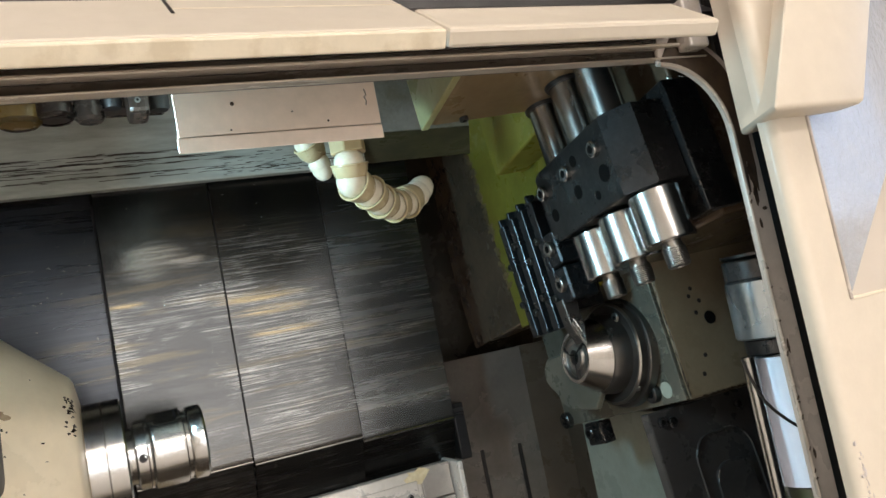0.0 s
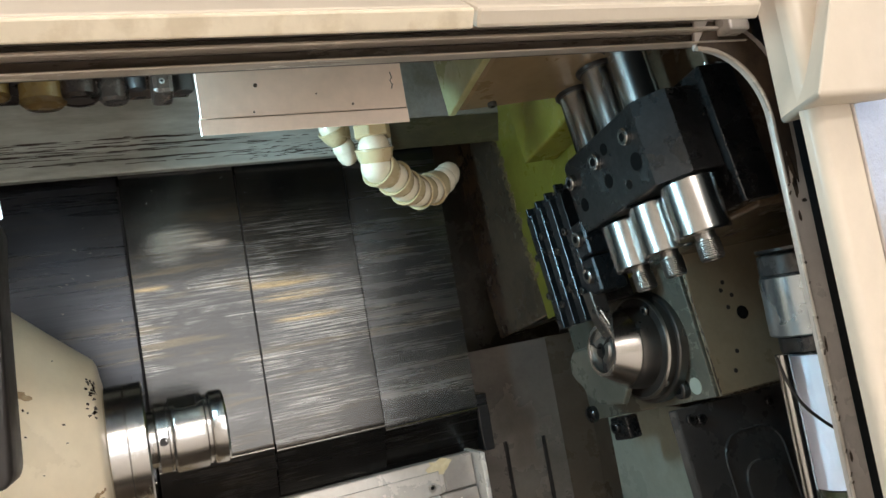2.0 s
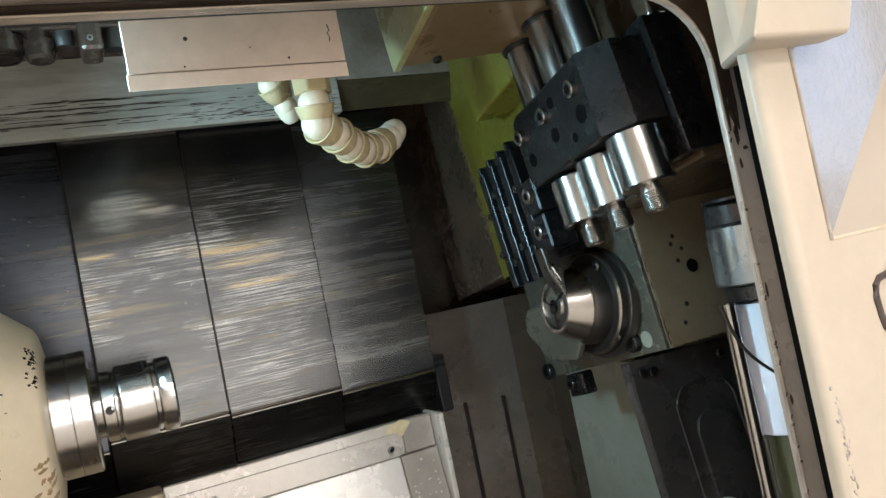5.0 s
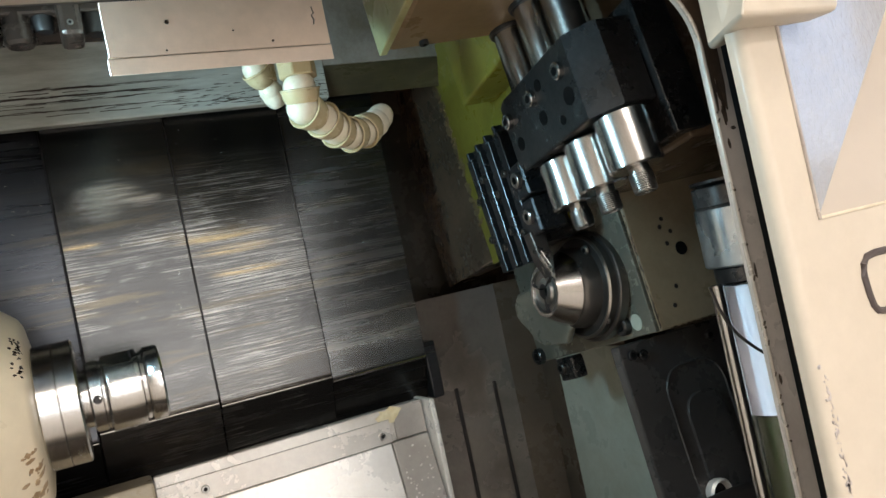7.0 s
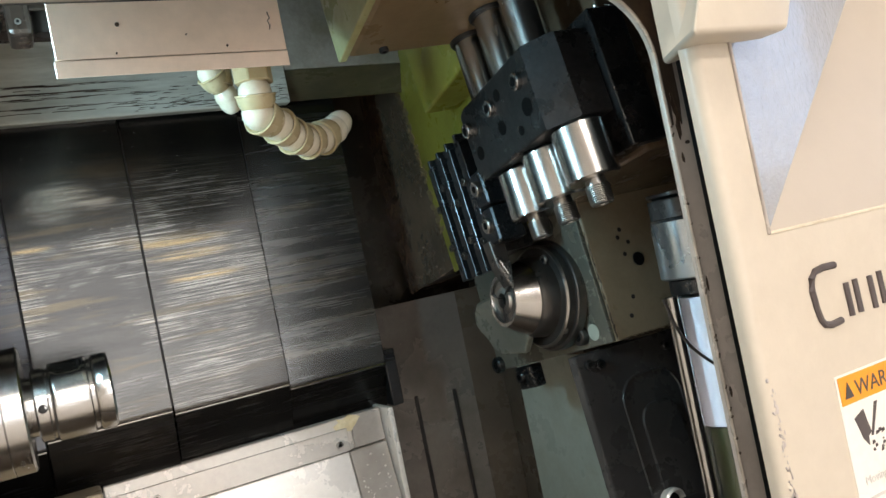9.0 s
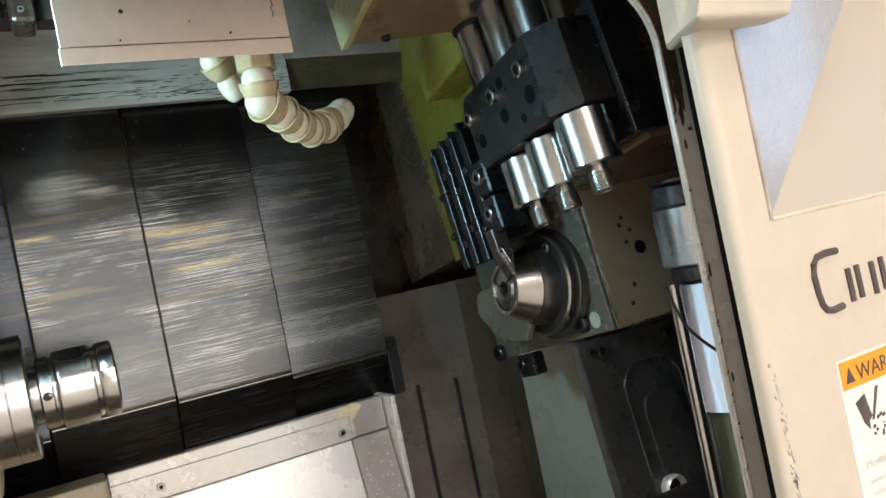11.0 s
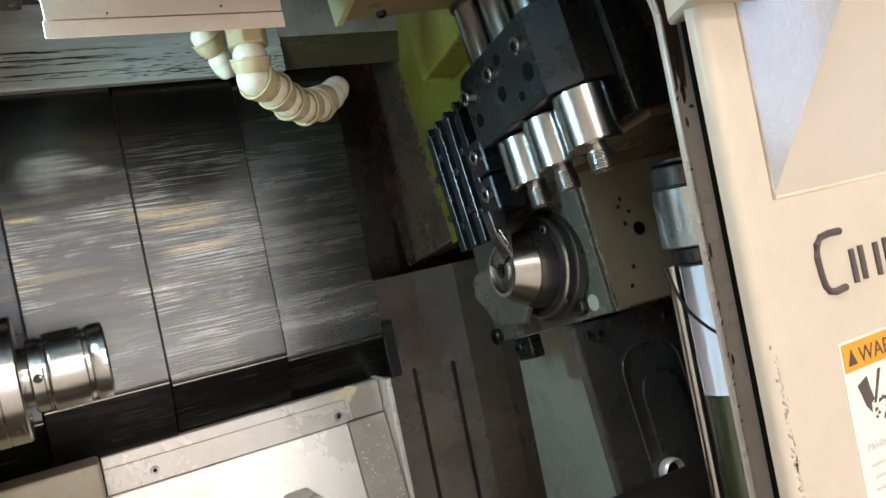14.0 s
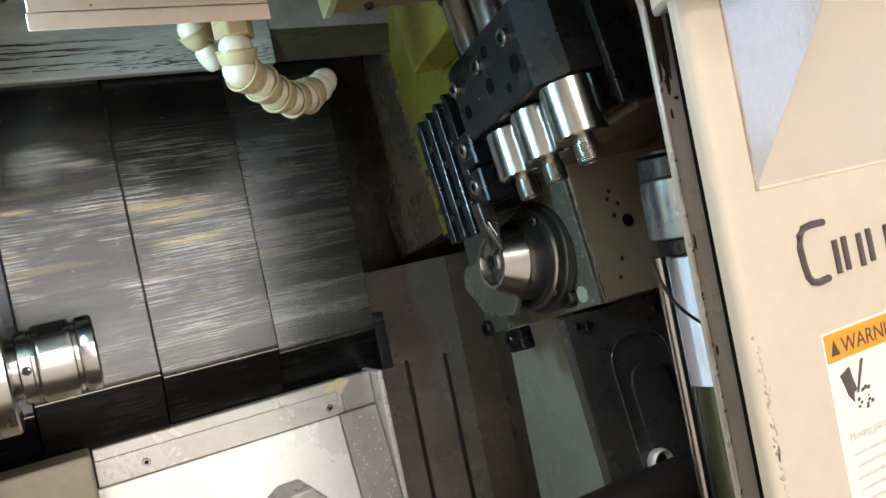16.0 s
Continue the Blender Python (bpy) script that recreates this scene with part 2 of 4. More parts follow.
def brushed(name, colour, scratch, rough, amount, rubs_and_glints=()):
    """Oily sheet steel rubbed in long fine streaks along x, in clusters, with broad smears between them."""
    mat = bpy.data.materials.new(name)
    mat.use_nodes = True
    nt = mat.node_tree
    bsdf = nt.nodes["Principled BSDF"]
    bsdf.inputs["Metallic"].default_value = 0.92
    coord = nt.nodes.new("ShaderNodeTexCoord")

    def streaks(sx, sz, lo, hi, detail=5, off=0.0):
        mp = nt.nodes.new("ShaderNodeMapping")
        mp.inputs["Scale"].default_value = (sx, 1, sz)
        mp.inputs["Location"].default_value = (off, off, off)
        nt.links.new(coord.outputs["Object"], mp.inputs["Vector"])
        n = nt.nodes.new("ShaderNodeTexNoise")
        n.inputs["Scale"].default_value, n.inputs["Detail"].default_value, n.inputs["Roughness"].default_value = 1.0, detail, 0.65
        nt.links.new(mp.outputs["Vector"], n.inputs["Vector"])
        r = nt.nodes.new("ShaderNodeMapRange")
        r.inputs["From Min"].default_value, r.inputs["From Max"].default_value = lo, hi
        nt.links.new(n.outputs["Fac"], r.inputs["Value"])
        return r.outputs["Result"], n.outputs["Fac"]

    def times(a, b):
        m = nt.nodes.new("ShaderNodeMath")
        m.operation = "MULTIPLY"
        for k, v in enumerate((a, b)):
            if isinstance(v, float):
                m.inputs[k].default_value = v
            else:
                nt.links.new(v, m.inputs[k])
        return m.outputs["Value"]

    def blend(fac, a, b):
        m = nt.nodes.new("ShaderNodeMix")
        m.data_type = "RGBA"
        nt.links.new(fac, m.inputs["Factor"])
        if isinstance(a, tuple):
            m.inputs["A"].default_value = (*a, 1)
        else:
            nt.links.new(a, m.inputs["A"])
        m.inputs["B"].default_value = (*b, 1)
        return m.outputs["Result"]

    fine, raw = streaks(13, 900, 0.50, 0.66, 3)
    hair, _ = streaks(16, 1500, 0.60, 0.68, 2, 4.0)
    smear, _ = streaks(5, 110, 0.40, 0.66, 4, 7.0)
    tint, _ = streaks(7.0, 75, 0.55, 0.66, 3, 11.0)
    patch, _ = streaks(9, 17, 0.46, 0.64, 4, 2.0)
    oil, _ = streaks(7, 9, 0.42, 0.64, 5, 5.0)
    # streaks stop above; dark top and bright bottom reflections are put into the colour
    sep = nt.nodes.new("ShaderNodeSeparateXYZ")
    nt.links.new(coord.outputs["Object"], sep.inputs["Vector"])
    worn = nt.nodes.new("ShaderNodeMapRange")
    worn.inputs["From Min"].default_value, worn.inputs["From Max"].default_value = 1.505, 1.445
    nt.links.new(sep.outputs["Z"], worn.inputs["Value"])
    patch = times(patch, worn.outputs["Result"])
    layer, _ = streaks(5, 7, 0.30, 0.55, 4, 9.0)
    top_dark = nt.nodes.new("ShaderNodeMapRange")
    top_dark.inputs["From Min"].default_value, top_dark.inputs["From Max"].default_value = 1.43, 1.50
    nt.links.new(sep.outputs["Z"], top_dark.inputs["Value"])
    bottom_sheen = nt.nodes.new("ShaderNodeMapRange")
    bottom_sheen.inputs["From Min"].default_value, bottom_sheen.inputs["From Max"].default_value = 1.345, 1.315
    nt.links.new(sep.outputs["Z"], bottom_sheen.inputs["Value"])
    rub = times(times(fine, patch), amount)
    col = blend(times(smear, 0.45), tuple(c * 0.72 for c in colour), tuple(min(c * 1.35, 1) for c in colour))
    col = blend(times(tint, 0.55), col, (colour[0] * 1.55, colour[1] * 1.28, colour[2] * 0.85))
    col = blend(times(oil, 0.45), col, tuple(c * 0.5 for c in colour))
    col = blend(times(times(layer, top_dark.outputs["Result"]), 0.75), col, tuple(c * 0.30 for c in colour))
    col = blend(times(bottom_sheen.outputs["Result"], 0.45), col, tuple(min(c * 1.5, 1) for c in colour))
    col = blend(rub, col, scratch)
    col = blend(times(times(hair, patch), 0.7 * amount), col, scratch)
    # single spots, varnish tints and painted reflections: centre x and z, half widths, colour
    for cx, cz, wx, wz, tone in rubs_and_glints:
        mp = nt.nodes.new("ShaderNodeMapping")
        mp.inputs["Scale"].default_value = (1 / wx, 0, 1 / wz)
        mp.inputs["Location"].default_value = (-cx / wx, 0, -cz / wz)
        nt.links.new(coord.outputs["Object"], mp.inputs["Vector"])
        far = nt.nodes.new("ShaderNodeVectorMath")
        far.operation = "LENGTH"
        nt.links.new(mp.outputs["Vector"], far.inputs[0])
        near = nt.nodes.new("ShaderNodeMapRange")
        near.interpolation_type = "SMOOTHSTEP"
        near.inputs["From Min"].default_value, near.inputs["From Max"].default_value = 1.0, 0.25
        nt.links.new(far.outputs["Value"], near.inputs["Value"])
        spot, _ = streaks(18, 330, 0.34, 0.60, 4, cx * 90)
        col = blend(times(near.outputs["Result"], spot), col, tone)
    nt.links.new(col, bsdf.inputs["Base Color"])
    g = nt.nodes.new("ShaderNodeMapRange")
    g.inputs["To Min"].default_value, g.inputs["To Max"].default_value = rough, rough + 0.22
    nt.links.new(rub, g.inputs["Value"])
    g2 = nt.nodes.new("ShaderNodeMath")
    g2.operation = "MULTIPLY_ADD"
    nt.links.new(smear, g2.inputs[0])
    g2.inputs[1].default_value = 0.05
    nt.links.new(g.outputs["Result"], g2.inputs[2])
    nt.links.new(g2.outputs["Value"], bsdf.inputs["Roughness"])
    b = nt.nodes.new("ShaderNodeBump")
    b.inputs["Strength"].default_value, b.inputs["Distance"].default_value = 0.10, 0.0004
    nt.links.new(raw, b.inputs["Height"])
    nt.links.new(b.outputs["Normal"], bsdf.inputs["Normal"])
    return mat


# pale tones put lamp glints and a reflected band into the rubbed steel's colour
PALE_RUB_GLINT, GOLD_RUB = (0.40, 0.36, 0.32), (0.27, 0.205, 0.12)
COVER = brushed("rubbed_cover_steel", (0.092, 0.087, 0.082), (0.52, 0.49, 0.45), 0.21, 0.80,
                ((0.056, 1.477, 0.034, 0.014, PALE_RUB_GLINT), (0.026, 1.436, 0.022, 0.004, GOLD_RUB), (0.140, 1.426, 0.060, 0.006, GOLD_RUB), (0.150, 1.413, 0.050, 0.006, GOLD_RUB),
                 (0.160, 1.392, 0.045, 0.005, GOLD_RUB), (0.045, 1.470, 0.030, 0.020, (0.22, 0.20, 0.18)), (0.080, 1.468, 0.022, 0.008, PALE_RUB_GLINT)))
COVER_DARK = brushed("oily_cover_steel", (0.165, 0.162, 0.158), (0.34, 0.33, 0.31), 0.24, 0.30, ((0.285, 1.372, 0.022, 0.004, PALE_RUB_GLINT), (0.265, 1.303, 0.085, 0.014, (0.34, 0.33, 0.31)), (0.265, 1.322, 0.060, 0.012, (0.26, 0.25, 0.24))))
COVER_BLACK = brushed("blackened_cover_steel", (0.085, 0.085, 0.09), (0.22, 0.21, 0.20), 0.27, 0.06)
# near-black lip steel: the dark reflections it catches are put into the colour
LIP_STEEL = brushed("shade_dark_lip_steel", (0.045, 0.043, 0.042), (0.30, 0.28, 0.25), 0.24, 0.5)

# ---- mesh builders ----


def thing(name, label, category, m=None, group="", kind=""):
    ob = new(name)
    ob.empty_display_size = 0.02
    if m is not None:
        ob.matrix_world = m
    return tagged(ob, label, category, group, kind)


def part(name, bm, mat, parent=None, label="", smooth=False, m=None):
    """Links a bmesh as one mesh object, under a thing or a part, in its parent's own coordinates."""
    bmesh.ops.recalc_face_normals(bm, faces=bm.faces)
    me = bpy.data.meshes.new(name)
    bm.to_mesh(me)
    bm.free()
    me.materials.append(mat)
    if smooth:
        for p in me.polygons:
            p.use_smooth = True
        me.set_sharp_from_angle(angle=radians(35))
    ob = new(name, me)
    ob.parent = parent
    if m is not None:
        ob.matrix_basis = m
    if label:
        ob["label"] = label
    return ob


def setting(name, bm, mat, label, category, smooth=False):
    return tagged(part(name, bm, mat, None, "", smooth), label, category, "", "structure")


def box(x0, x1, y0, y1, z0, z1, bevel=0.0, seg=2, bm=None):
    bm = bm or bmesh.new()
    vs = [bm.verts.new((x, y, z)) for z in (z0, z1) for y in (y0, y1) for x in (x0, x1)]
    made = [bm.faces.new([vs[i] for i in q]) for q in ((0, 2, 3, 1), (4, 5, 7, 6), (0, 1, 5, 4), (2, 6, 7, 3), (0, 4, 6, 2), (1, 3, 7, 5))]
    if bevel:
        edges = {e for f in made for e in f.edges}
        bmesh.ops.bevel(bm, geom=list(edges), offset=bevel, segments=seg, profile=0.5, affect="EDGES")
    return bm


def prism(points, axis, lo, hi, bevel=0.0, seg=2, bm=None):
    """Extrudes a closed outline along an axis. Outline: (y, z) for x, (x, z) for y, (x, y) for z."""
    bm = bm or bmesh.new()
    put = {"x": lambda p, h: (h, p[0], p[1]), "y": lambda p, h: (p[0], h, p[1]), "z": lambda p, h: (p[0], p[1], h)}[axis]
    a = [bm.verts.new(put(p, lo)) for p in points]
    b = [bm.verts.new(put(p, hi)) for p in points]
    n = len(points)
    made = [bm.faces.new(a), bm.faces.new(b[::-1])]
    made += [bm.faces.new((a[i], b[i], b[(i + 1) % n], a[(i + 1) % n])) for i in range(n)]
    if bevel:
        edges = {e for f in made for e in f.edges}
        bmesh.ops.bevel(bm, geom=list(edges), offset=bevel, segments=seg, profile=0.5, affect="EDGES")
    return bm


TURN = {"x": Matrix(((0, 0, 1), (1, 0, 0), (0, 1, 0))), "y": Matrix(((1, 0, 0), (0, 0, 1), (0, 1, 0))), "z": Matrix.Identity(3)}


def revolve(profile, axis="x", at=(0, 0, 0), n=48, bm=None):
    """Turns a profile of (along, radius) about an axis through a point; radius 0 closes an end."""
    bm = bm or bmesh.new()
    rings = []
    for h, r in profile:
        if r <= 1e-6:
            rings.append([bm.verts.new(Vector(at) + TURN[axis] @ Vector((0, 0, h)))])
        else:
            rings.append([bm.verts.new(Vector(at) + TURN[axis] @ Vector((r * math.cos(2 * math.pi * i / n), r * math.sin(2 * math.pi * i / n), h))) for i in range(n)])
    for a, b in zip(rings, rings[1:]):
        for i in range(n):
            j = (i + 1) % n
            if len(a) == 1 and len(b) > 1:
                bm.faces.new((a[0], b[i], b[j]))
            elif len(b) == 1 and len(a) > 1:
                bm.faces.new((a[i], b[0], a[j]))
            elif len(a) > 1:
                bm.faces.new((a[i], b[i], b[j], a[j]))
    return bm


def rod(r, lo, hi, axis="x", at=(0, 0, 0), n=32, edge=0.0, bm=None):
    e = edge or min(r, abs(hi - lo)) * 0.06
    return revolve([(lo, 0), (lo, r - e), (lo + e, r), (hi - e, r), (hi, r - e), (hi, 0)], axis, at, n, bm)


def cable(points, r, n=10, bm=None):
    bm = bm or bmesh.new()
    pts = [Vector(p) for p in points]
    rings = []
    for i, p in enumerate(pts):
        d = (pts[min(i + 1, len(pts) - 1)] - pts[max(i - 1, 0)]).normalized()
        s = d.cross(Vector((0.31, 0.2, 0.93))).normalized()
        u = d.cross(s)
        rings.append([bm.verts.new(p + r * (math.cos(k) * s + math.sin(k) * u)) for k in [2 * math.pi * q / n for q in range(n)]])
    for a, b in zip(rings, rings[1:]):
        for i in range(n):
            bm.faces.new((a[i], b[i], b[(i + 1) % n], a[(i + 1) % n]))
    bm.faces.new(rings[0])
    bm.faces.new(rings[-1][::-1])
    return bm


def curve_points(ctrl, n=24):
    """A smooth line through the control points."""
    c = [Vector(p) for p in ctrl]
    c = [2 * c[0] - c[1]] + c + [2 * c[-1] - c[-2]]
    out = []
    for i in range(1, len(c) - 2):
        for k in range(n):
            t = k / n
            out.append(0.5 * ((2 * c[i]) + (c[i + 1] - c[i - 1]) * t + (2 * c[i - 1] - 5 * c[i] + 4 * c[i + 1] - c[i + 2]) * t * t
                              + (3 * c[i] - c[i - 1] - 3 * c[i + 1] + c[i + 2]) * t ** 3))
    return out + [c[-2]]


def socket_screw(parent, at, axis, r, mat=None, head=0.004, name="screw"):
    """A cap screw with a hexagon socket; its head stands out along -axis."""
    bm = bmesh.new()
    h = -head
    prof = [(0, r), (h + r * 0.12, r), (h, r * 0.88), (h, r * 0.52), (h * 0.35, r * 0.48), (h * 0.35, 0)]
    revolve(prof, axis, at, 18, bm)
    ob = part(name, bm, mat or STEEL_SOFT, parent, "", True)
    put = {"x": lambda p, q, d: (at[0] + d, at[1] + p, at[2] + q), "y": lambda p, q, d: (at[0] + p, at[1] + d, at[2] + q), "z": lambda p, q, d: (at[0] + p, at[1] + q, at[2] + d)}[axis]
    hx = bmesh.new()
    ring = [[hx.verts.new(put(r * 0.5 * math.cos(radians(60 * k + 10)), r * 0.5 * math.sin(radians(60 * k + 10)), d)) for k in range(6)] for d in (h - 0.0001, h * 0.5)]
    hx.faces.new(ring[0])
    hx.faces.new(ring[1][::-1])
    for k in range(6):
        hx.faces.new((ring[0][k], ring[1][k], ring[1][(k + 1) % 6], ring[0][(k + 1) % 6]))
    part("socket", hx, PIT_SHADE, ob, "dark hexagon socket")
    return ob


def hole(parent, at, axis, r, name="hole"):
    """A counterbore drawn as a flat black disc that stands for its shade."""
    bm = revolve([(0.0004, r), (-0.0004, r), (-0.0004, 0)], axis, at, 20)
    return part(name, bm, PIT_SHADE, parent, "", True)


def bars(parent, name, rows, mat, plane_y, lift=0.0004):
    """Flat printed bars (x0, x1, z0, z1) just proud of a face that looks along -y."""
    bm = bmesh.new()
    for x0, x1, z0, z1 in rows:
        box(x0, x1, plane_y - lift, plane_y + 0.0002, z0, z1, 0, 2, bm)
    return part(name, bm, mat, parent)

# ---- workshop round the machine ----
setting("floor", box(-4, 4.2, -9.2, 2.2, -0.1, 0.0), CONCRETE, "grey concrete workshop floor", "floor")
setting("ceiling", box(-4, 4.2, -9.2, 2.2, 3.4, 3.5), PLASTER, "plain white workshop ceiling", "ceiling")
setting("wall_south", box(-4, 4.2, -9.3, -9.2, 0, 3.4), PLASTER, "plain white workshop wall", "wall")
setting("wall_north", box(-4, 4.2, 2.2, 2.3, 0, 3.4), PLASTER, "plain white workshop wall behind the lathe", "wall")
setting("wall_west", box(-4.1, -4.0, -9.2, 2.2, 0, 3.4), PLASTER, "plain white workshop wall", "wall")
setting("wall_east", box(4.2, 4.3, -9.2, 2.2, 0, 3.4), PLASTER, "plain white workshop wall", "wall")
for lx, ly in LAMPS:
    fix = thing("ceiling_light", "long white ceiling light with a glowing diffuser", "ceiling light", pose(lx, ly, 3.29), "workshop ceiling lights")
    part("housing", box(-0.75, 0.75, -0.3, 0.3, 0.03, 0.1, 0.01), CREAM, fix)
    part("diffuser", box(-0.72, 0.72, -0.27, 0.27, 0.0, 0.029), TUBE_LIGHT, fix, "glowing diffuser")

# added window, out of view: fills the machining space with frontal light
win = thing("fill_window_1", "wide white-framed window, added unseen as a soft fill light", "window", None, "", "structure")
for x0, x1, z0, z1 in ((-1.60, -1.50, 0.20, 2.70), (2.90, 3.00, 0.20, 2.70), (-1.50, 2.90, 0.20, 0.28), (-1.50, 2.90, 2.62, 2.70), (0.66, 0.74, 0.28, 2.62)):
    part("window_frame", box(x0, x1, -9.199, -9.12, z0, z1, 0.005), CREAM, win)
for x0, x1 in ((-1.499, 0.659), (0.741, 2.899)):
    part("pane", box(x0, x1, -9.199, -9.18, 0.281, 2.619), FILL_GLOW, win, "bright glowing fill pane")

# added side window, out of view: gives the door pocket its blue gleam
win2 = thing("sheen_window_2", "white-framed side window, added unseen for cool reflections", "window", None, "", "structure")
for y0, y1, z0, z1 in ((-1.30, -1.22, 1.40, 3.00), (0.82, 0.90, 1.40, 3.00), (-1.22, 0.82, 1.40, 1.48), (-1.22, 0.82, 2.92, 3.00)):
    part("window_frame", box(4.14, 4.199, y0, y1, z0, z1, 0.005), CREAM, win2)
part("pane", box(4.18, 4.199, -1.219, 0.819, 1.481, 2.919), COOL_FILL, win2, "cool glowing pane for reflections")

# ---- enclosure of the lathe ----
setting("machine_back_wall", box(-0.62, 0.262, 0.776, 0.788, 1.5365, 1.80, 0.0015), WALL_GREY, "oil-streaked grey-green back wall of the machining space", "machine wall")
setting("machine_back_panel", box(0.2622, 0.392, 0.777, 0.788, 1.568, 1.80, 0.001), WALL_PANEL, "oily grey-olive back panel beside the carriage", "machine wall")
setting("machine_back_fold", prism([(0.7775, 1.5678), (0.788, 1.5678), (0.800, 1.543), (0.792, 1.541)], "x", 0.2622, 0.392, 0.0008, 1), WALL_SMEAR, "oil-smeared olive fold below the back panel", "machine wall")
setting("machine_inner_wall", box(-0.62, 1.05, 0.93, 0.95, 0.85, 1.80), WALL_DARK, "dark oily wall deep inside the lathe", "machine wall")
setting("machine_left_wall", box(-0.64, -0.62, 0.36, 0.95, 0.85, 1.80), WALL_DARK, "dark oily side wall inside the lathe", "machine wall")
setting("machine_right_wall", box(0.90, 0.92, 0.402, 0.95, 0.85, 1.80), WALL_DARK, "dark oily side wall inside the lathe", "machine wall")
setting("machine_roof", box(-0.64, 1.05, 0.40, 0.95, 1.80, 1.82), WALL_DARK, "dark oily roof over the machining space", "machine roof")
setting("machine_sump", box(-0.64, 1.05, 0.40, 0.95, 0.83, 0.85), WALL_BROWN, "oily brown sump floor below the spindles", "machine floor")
setting("machine_body", box(-0.70, 1.10, 0.42, 1.00, 0.0, 0.83, 0.01), CREAM, "cream painted lower body of the lathe", "machine body")
setting("machine_apron", box(-0.70, 0.33, 0.37, 0.42, 0.0, 1.00, 0.008), CREAM, "cream painted apron under the door opening", "machine body")

# frame round the door opening, with a rounded upper corner
HX, HZ, HR = 0.3425, 1.486, 0.042
arc = [(HX - HR + HR * math.sin(a), HZ - HR + HR * math.cos(a)) for a in [radians(k * 9) for k in range(11)]]
arc_out = [(HX + 0.0160 - HR - 0.012 + (HR + 0.012) * math.sin(a), HZ + 0.02 - HR + HR * math.cos(a)) for a in [radians(k * 9) for k in range(11)]]
rim = arc + [(HX, 0.98), (HX + 0.0160, 0.98)] + arc_out[::-1]
setting("door_pillar", prism(rim, "y", 0.398, 0.4005, 0.0006, 1), PILLAR, "scuffed grey-brown steel frame with a rounded corner", "door frame", True)
edge_line = [(x, 0.3965, z) for x, z in arc] + [(HX, 0.3965, 1.45 - k * 0.047) for k in range(1, 10)]
setting("frame_edge", cable(edge_line, 0.0013, 8), SEAL, "worn light edge trim along the door frame", "edge trim", True)
# black sheet added: draws the gap's shade, stops light leaking in behind the door
setting("gap_shade_sheet", box(HX + 0.008, 1.10, 0.4025, 0.4050, 0.85, 1.66), RUBBER_AND_GAP, "black sheet drawn for the shade in the door gap", "door frame")
setting("frame_bracket", box(0.316, 0.330, 0.386, 0.397, 1.492, 1.520, 0.0015), FRAME, "small worn brown bracket at the frame corner", "bracket")

# header with its sliding rails
LEAN = Matrix.Translation((0.08, 0, 1.49)) @ Matrix.Rotation(radians(-0.8), 4, "Y") @ Matrix.Translation((-0.08, 0, -1.49))
header = thing("header_rail", "layered dark steel slide rails above the door opening", "slide rail", LEAN, "", "structure")
LAYERS = ((1.4860, 1.4872, 0.396, SEAL), (1.4872, 1.4925, 0.4, RAIL_DARK), (1.4925, 1.4943, 0.394, SEAL), (1.4943, 1.4985, 0.399, RAIL_DARK),
          (1.4985, 1.5010, 0.390, SEAL), (1.5010, 1.5035, 0.397, RAIL_DARK), (1.5035, 1.5080, 0.388, FRAME))
for z0, z1, y0, mat in LAYERS:
    part("rail_strip", box(-0.66, HX - 0.006, y0, 0.4035, z0 + 0.0001, z1 - 0.0001, 0.0005, 1), mat, header)
part("rail_backing", box(-0.66, HX - 0.01, 0.4055, 0.412, 1.4890, 1.62), RUBBER_AND_GAP, header)

# sloping hood over the opening: rises away from the operator
SL = radians(37)
hood_m = LEAN @ Matrix.Translation((0, 0.357, 1.4875)) @ Matrix.Rotation(SL, 4, "X")
hood = thing("hood", "cream painted sloping hood with dark panel gaps", "machine hood", hood_m, "", "structure")
part("hood_panel", box(-0.66, 0.1510, 0.0, 0.46, 0.0, 0.004, 0.0015), CREAM, hood)
part("panel_groove", box(0.0463, 0.0478, 0.036, 0.455, 0.0036, 0.0043), RUBBER_AND_GAP, hood, "dark gap between hood panels")
part("panel_crease", box(0.0480, 0.150, 0.0445, 0.0452, 0.0036, 0.0042), CREAM_WORN, hood)
part("hood_trim", box(-0.66, 0.1510, -0.0025, 0.0, -0.0050, 0.0035, 0.001), CREAM_WORN, hood)
part("hood_end", box(0.1522, 0.306, -0.002, 0.036, -0.005, 0.004, 0.002), CREAM, hood)
part("hood_gap", box(0.1522, 0.345, 0.0365, 0.062, -0.008, -0.001), RUBBER_AND_GAP, hood)
part("hood_bar", box(0.172, 0.40, 0.0625, 0.13, -0.004, 0.014, 0.004), FRAME, hood)
# unseen black sheet, widened past the hood to keep ceiling light out
part("hood_light_stop", box(-0.66, 1.05, 0.05, 0.47, -0.02, -0.0085), RUBBER_AND_GAP, hood)

# ---- sliding door with pocket, latch box and label ----
door = thing("machine_door", "cream painted steel machine door with chipped edge", "door", None, "", "structure")
DX0, DY = 0.3225, 0.352
PX0, PZ0 = 0.348, 1.3425          # pocket's lower inner corner
bm = bmesh.new()
ZB, ZT, XR = 0.35, 1.62, 0.95
ring_out = [(DX0 + 0.006, ZB), (XR, ZB), (XR, ZT), (DX0 + 0.006, ZT)]
ring_in = [(PX0, PZ0), (0.62, PZ0), (0.62, 1.56), (PX0, 1.56)]
vo = [bm.verts.new((x, DY, z)) for x, z in ring_out]
vi = [bm.verts.new((x, DY, z)) for x, z in ring_in]
